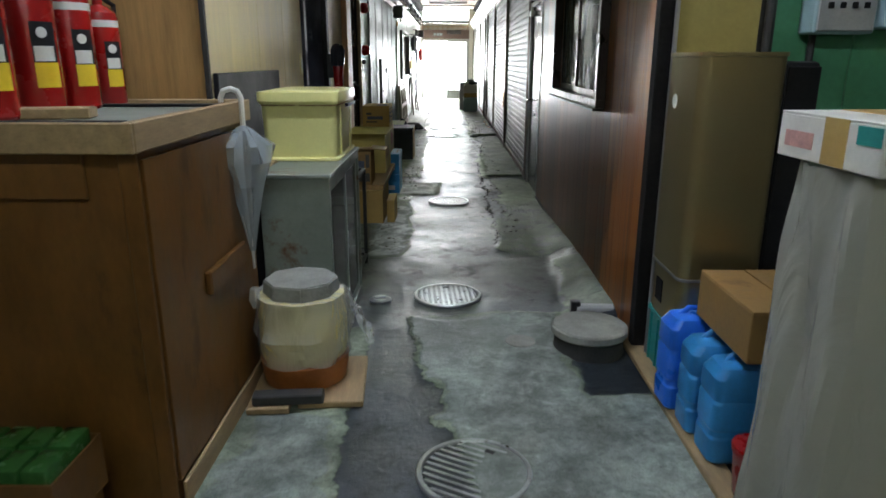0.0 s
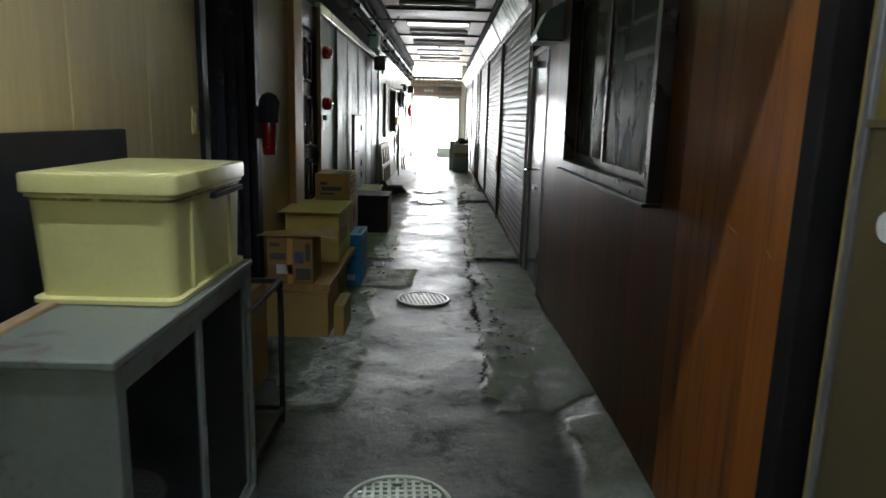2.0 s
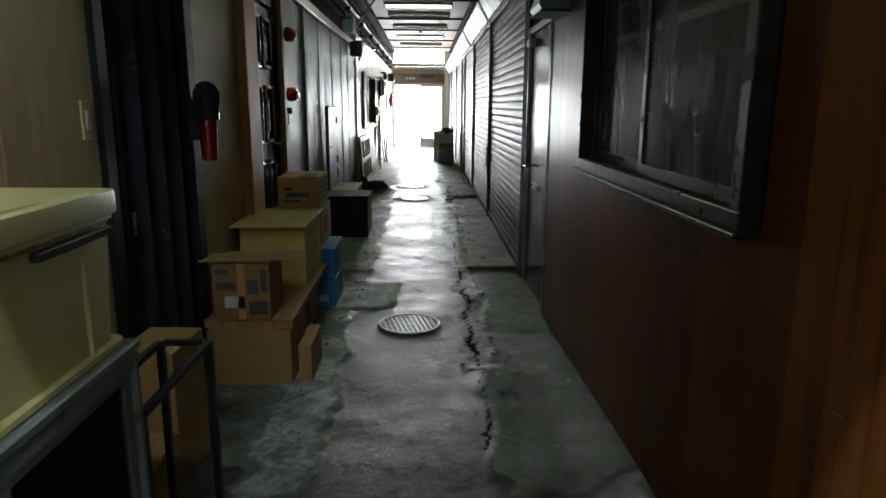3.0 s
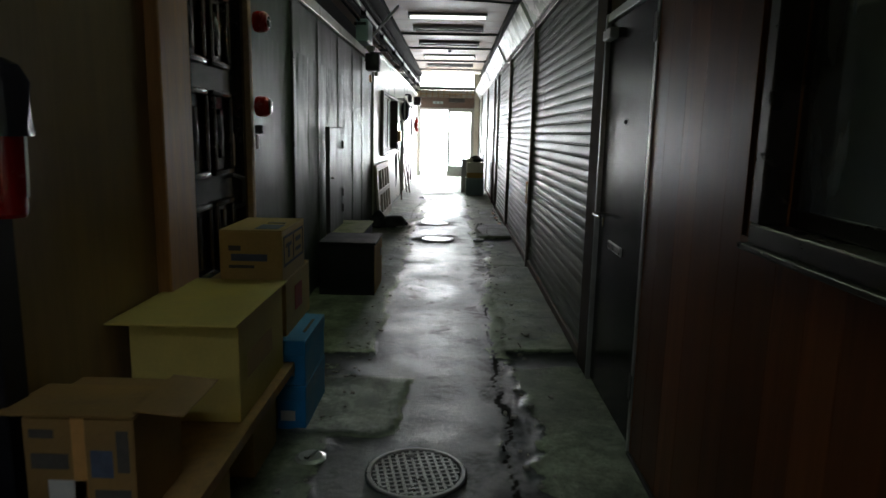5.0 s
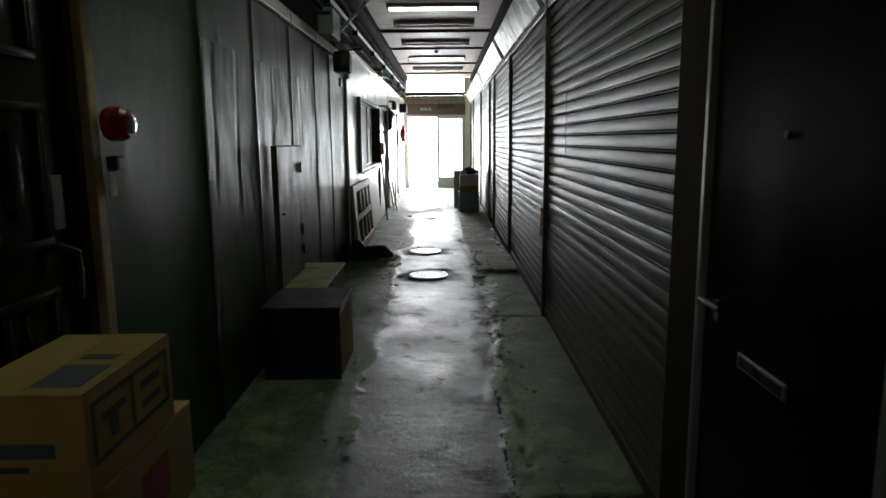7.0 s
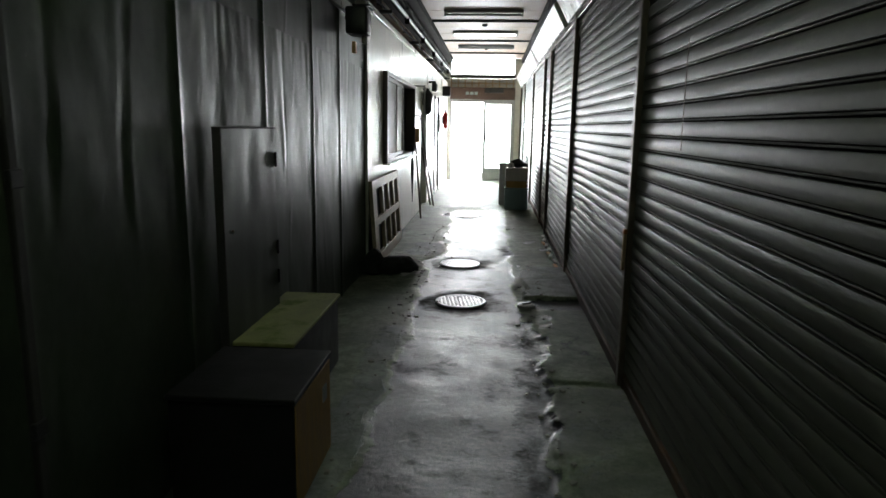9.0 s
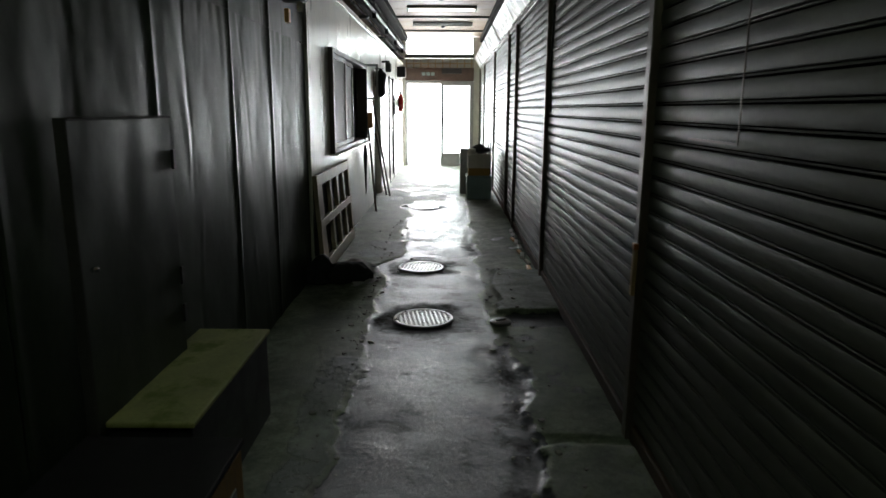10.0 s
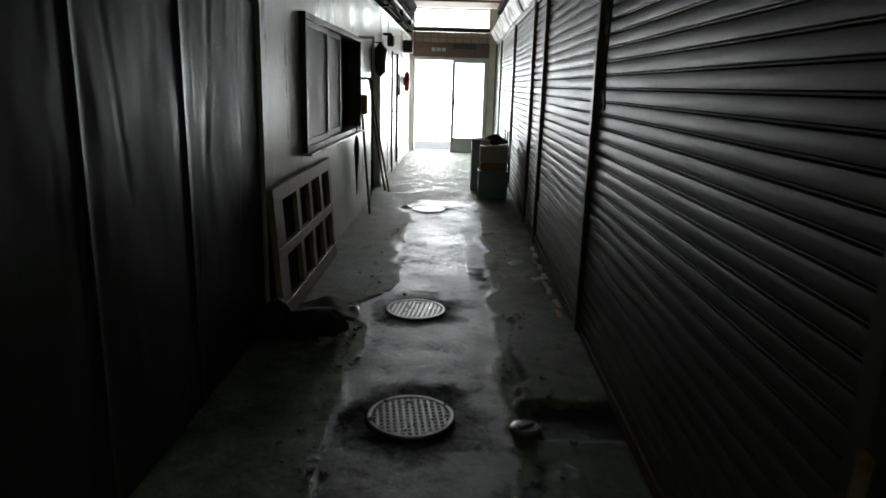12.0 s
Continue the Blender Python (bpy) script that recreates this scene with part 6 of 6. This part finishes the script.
part("case", box(B(), (0, 0, 0), (0.10, 0.24, 0.22), 0.006), M_TAPE, wb)
part("lid", box(B(), (0.10, 0.01, 0.01), (0.108, 0.23, 0.21), 0.003), M_TAPE, wb)
ub = thing("umbrella", (XL + 0.06, 17.78, 0.38), "closed black umbrella hanging on the white wall", "umbrella")
part("canopy", lathe(B(), [(0.006, 0.0), (0.015, 0.2), (0.03, 0.48), (0.022, 0.58), (0.010, 0.62)], 16, (0, 0, 0), 1, 0.3), M_CLOTH, ub)
part("shaft", rod(B(), (0, 0, -0.05), (0, 0, 0.72), 0.005), M_DARKMETAL, ub)
part("handle", tube(B(), [(0, 0, 0.7), (0, 0, 0.78), (-0.03, 0, 0.81), (-0.055, 0, 0.78)], 0.010), M_DARKMETAL, ub)
for (x0, y0, x1, y1, h), lab in zip(((-0.88, 20.1, -1.03, 19.0, 1.62), (-0.93, 18.30, -1.04, 18.36, 1.35), (-0.95, 20.2, -1.04, 19.45, 1.1)), ("dark leaning broom stick", "pale leaning stick", "short leaning stick")):
    solo("stick", rod(B(), (x0, y0, 0.0), (x1, y1, h), 0.014), M_POST, lab + " against the white wall", "stick", group="leaning sticks")
cb = lathe(B(), [(0.02, 0.0), (0.06, 0.06), (0.085, 0.2), (0.07, 0.36), (0.03, 0.43), (0.01, 0.455)], 20, (0, 0, 0), 1.3, 0.5)
solo("hanging_bag", cb, M_CLOTH, "dark cloth bag hung at the dark opening", "bag", (XL + 0.09, 19.75, 1.68))
solo("bag_hook", rod(B(), (XL - 0.01, 19.75, 2.13), (XL + 0.13, 19.75, 2.13), 0.008), M_DARKMETAL, "iron hook over the dark opening", "hook")
fe = thing("fire_extinguisher", (XL + 0.075, 24.7, 1.44), "red fire extinguisher hung near the exit", "fire extinguisher")
part("cylinder", lathe(B(), [(0.05, 0), (0.058, 0.01), (0.058, 0.34), (0.03, 0.38), (0.018, 0.40)], 20), M_RED, fe)
part("valve", box(B(), (-0.02, -0.06, 0.40), (0.02, 0.03, 0.46), 0.006), M_DARKMETAL, fe)
part("bracket", box(B(), (-0.074, -0.02, 0.1), (-0.055, 0.02, 0.3), 0.002), M_DARKMETAL, fe)
ls_ = thing("loudspeaker", (XL + 0.0, 24.5, 2.22), "dark wall loudspeaker near the exit", "loudspeaker")
part("case", box(B(), (0.0, 0, 0), (0.20, 0.26, 0.24), 0.012), M_DARKMETAL, ls_)
part("grille", box(B(), (0.01, -0.006, 0.02), (0.19, -0.0005, 0.22), 0.002), M_BLACK, ls_)
ml = thing("wall_lamp", (XL, 20.9, 2.30), "dark lamp bracket on the white wall", "wall lamp")
part("arm", box(B(), (0, -0.02, 0), (0.14, 0.02, 0.04), 0.004), M_DARKMETAL, ml)
part("head", box(B(), (0.07, -0.09, -0.16), (0.17, 0.09, 0.0), 0.015), M_DARKMETAL, ml)
for y, z, w_, h_ in ((23.6, 1.35, 0.3, 0.42), (25.6, 1.3, 0.3, 0.5)):
    nb = thing("notice_board", (XL + 0.001, y, z), "framed notice on the white wall", "notice", "notices")
    part("frame", box(B(), (0, 0, 0), (0.02, w_, h_), 0.004), M_DARKMETAL, nb)
    part("sheet", box(B(), (0.02, 0.025, 0.025), (0.023, w_ - 0.025, h_ - 0.025)), M_PAPER, nb)

# ---- bins by the far shutters ----
for x, y, z, s, m, lab in ((0.66, 19.95, 0.0, (0.42, 0.42, 0.40), M_EBOX, "blue-grey plastic bin on the floor"), (0.655, 19.93, 0.401, (0.36, 0.38, 0.12), M_CARD, "flat brown carton on a bin"),
                           (0.66, 19.95, 0.523, (0.40, 0.40, 0.23), M_PAPER, "white carton on top of the bins"), (0.50, 20.62, 0.0, (0.30, 0.36, 0.80), M_CAP, "tall grey bin behind the cartons")):
    if m is M_PAPER or m is M_CARD:
        carton((x, y, z), s, lab, m)
    else:
        bi = thing("bin", (x, y, z), lab, "bin")
        part("body", box(B(), (-s[0] / 2, -s[1] / 2, 0), (s[0] / 2, s[1] / 2, s[2] - 0.03), 0.02, 2), m, bi)
        part("rim", box(B(), (-s[0] / 2 - 0.012, -s[1] / 2 - 0.012, s[2] - 0.03), (s[0] / 2 + 0.012, s[1] / 2 + 0.012, s[2]), 0.006), m, bi)
solo("rubbish_bag", lathe(B(), [(0.05, 0), (0.15, 0.03), (0.16, 0.07), (0.08, 0.13), (0.02, 0.16)], 20, (0, 0, 0), 0.9, 0.5), M_CLOTH, "dark rubbish bag on top of the cartons", "bag", (0.68, 19.97, 0.757))
solo("rubbish_bag", lathe(B(), [(0.03, 0), (0.08, 0.02), (0.07, 0.07), (0.02, 0.10)], 16, (0, 0, 0), 0.9, 0.6), M_PAPER, "crumpled white bag beside a dark one", "bag", (0.54, 19.85, 0.757))
rk = thing("metal_rack", (0.86, 20.3, 0), "narrow dark rack beside the shutter", "rack")
for y in (-0.3, 0.3):
    part("leg", rod(B(), (0, y, 0), (0, y, 0.95), 0.012), M_DARKMETAL, rk)
for z in (0.3, 0.6, 0.9):
    part("bar", rod(B(), (0, -0.3, z), (0, 0.3, z), 0.009), M_DARKMETAL, rk)

# ---- litter on the floor ----
lump = lathe(B(), [(0.05, 0), (0.19, 0.02), (0.215, 0.07), (0.19, 0.13), (0.11, 0.17), (0.03, 0.18)], 36, (0, 0, 0), 0.62, 0.4)
solo("rolled_cloth", lump, M_CLOTH, "dark cloth bundle on the floor by the wall", "cloth", (-0.74, 14.22, 0.0), 15)
lump = lathe(B(), [(0.06, 0), (0.13, 0.03), (0.12, 0.13), (0.07, 0.22), (0.02, 0.26)], 24, (0, 0, 0), 0.8, 0.4)
solo("rubbish_bag", lump, M_CLOTH, "dark crumpled bag at the foot of the wall", "bag", (-0.96, 14.16, 0.0), 40)
def folded_mat(u, v):
    return ((u - 0.5) * 0.44, (v - 0.5) * 0.30, 0.012 + 0.075 * max(0.0, math.sin(math.pi * u)) ** 2 * (0.4 + 0.6 * v) + 0.02 * noise.noise((u * 4, v * 4, 5)))


fm = sheet(B(), folded_mat, 18, 12)
bmesh.ops.solidify(fm, geom=fm.faces[:], thickness=0.008)
solo("floor_mat", fm, M_STONE, "crumpled grey mat at the foot of the lattice panel", "mat", (-0.74, 14.62, 0.006), 12)
for x, y, rz, s in ((-0.60, 14.10, 20, 1.0), (-0.53, 14.17, -30, 0.7), (-0.64, 14.03, 60, 0.6), (0.62, 12.5, 10, 0.6), (0.70, 16.1, 40, 0.9), (0.86, 15.6, 10, 0.7), (-0.72, 16.5, 5, 0.5)):
    fl = B()
    sheet(fl, lambda u, v: ((u - 0.5) * 0.17 * s, (v - 0.5) * 0.11 * s, 0.006 + 0.012 * noise.noise((u * 3 + x, v * 3 + y, 1)) + 0.012 * u * u), 6, 4)
    solo("paper_scrap", fl, M_FASCIA, "torn pale scrap lying on the floor", "scrap", (x, y, 0.020), rz, "scraps on the floor")
for k in range(9):
    y = 14.75 + k * 0.235 + 0.05 * noise.noise((k * 1.7, 0, 0))
    bm = B()
    box(bm, (-0.02, -0.09, 0), (0.022, 0.09, 0.02 + 0.008 * (k % 3)), 0.006, 1, Matrix.Rotation(radians(7 * math.sin(k * 2.3)), 4, "Z"))
    solo("broken_kerb", bm, M_PAPER if k % 3 else M_TAPE, "broken pale mortar piece at the shutter foot", "mortar piece", (0.905 + 0.015 * math.sin(k * 1.9), y, 0.004), group="mortar along the shutter foot")
sk = thing("wooden_wedge", (XR - 0.038, 11.385, 0.70), "split wooden stick tied to the shutter post", "stick")
part("stick", box(B(), (-0.009, -0.016, 0), (0.009, 0.016, 0.22), 0.004, 1, Matrix.Rotation(radians(3.0), 4, "X")), M_RAWWOOD, sk)
part("tip", box(B(), (-0.011, -0.022, 0.205), (0.011, 0.014, 0.235), 0.004), M_TERRA, sk, "orange tip")
tw = thing("twine", (XR - 0.004, 10.55, 1.3), "thin pale tape remains on the shutter", "tape")
for a, b in (((0, 0.0, 0.10), (0.003, 0.008, 0.55)), ((0, 0.0, 0.092), (0.003, 0.40, 0.10))):
    part("strip", box(B(), a, b), M_POST, tw)
co = B()
tube(co, [(0.955, 14.05, 2.3), (0.945, 14.08, 1.75), (0.95, 14.05, 1.55), (0.945, 14.0, 1.48)], 0.006, 6)
solo("cord", co, M_BLACK, "black pull cord hanging on a shutter", "cord")

# ---- loose grit and flakes of concrete beside the poured strip ----
rnd = random.Random(5)
gr = B()
for k in range(420):
    y = rnd.uniform(5.0, 17.5)
    x = rnd.choice((-0.46, -0.52, 0.50, 0.54, 0.62)) + rnd.gauss(0, 0.06)
    r = rnd.choice((0.006, 0.008, 0.010, 0.014, 0.022))
    n, ph, h = rnd.randint(4, 6), rnd.uniform(0, 6), floor_point(x, y)[0]
    ring = [(x + r * rnd.uniform(0.5, 1.2) * math.cos(ph + 6.283 * q / n), y + r * rnd.uniform(0.5, 1.3) * math.sin(ph + 6.283 * q / n)) for q in range(n)]
    lo = [gr.verts.new((a, b, h - 0.002)) for a, b in ring]
    hi = [gr.verts.new((x + (a - x) * 0.8, y + (b - y) * 0.8, h + r * rnd.uniform(0.3, 0.6))) for a, b in ring]
    gr.faces.new(hi)
    for q in range(n):
        gr.faces.new((lo[q], lo[(q + 1) % n], hi[(q + 1) % n], hi[q]))
tagged(new("grit", mesh_of("grit", gr, M_STONE)), "loose grit and flakes of broken concrete on the floor", "grit", "", "stuff")

# ---- planks of the timber wall ----
widths = (0.16, 0.22, 0.14, 0.24, 0.18, 0.20, 0.15)
y, k = 3.243, 0
while y < 7.13:
    w_ = min(widths[k % 7], 7.135 - y)
    spans = ((0.02, 2.60),)
    if y + w_ > 4.20 and y < 6.04:
        spans = ((0.02, 1.16), (2.24, 2.60))
    for z0, z1 in spans:
        pl = part("plank", box(B(), (XR, y + 0.0003, z0), (XR + 0.013, y + w_ - 0.0003, z1), 0.0008), M_PLANK if y < 4.05 else M_PLANK_DARK, wall_timber)
    y += w_
    k += 1
for y, z, tilt_, ln in ((3.57, 1.173, 12, 0.07), (3.345, 1.146, 25, 0.035), (3.80, 0.86, -8, 0.03)):
    part("scratch", box(B(), (XR - 0.0012, y - ln / 2, z - 0.002), (XR + 0.001, y + ln / 2, z + 0.002), 0.0, 1, Matrix.Rotation(radians(tilt_), 4, "X")), M_RAWWOOD, wall_timber, "pale scratch in the varnish")
setting("skirting_timber", box(B(), (XR - 0.012, 3.243, 0), (XR - 0.0005, 7.135, 0.02), 0.003), M_DARK, "low dark strip at the foot of the planks", "skirting")
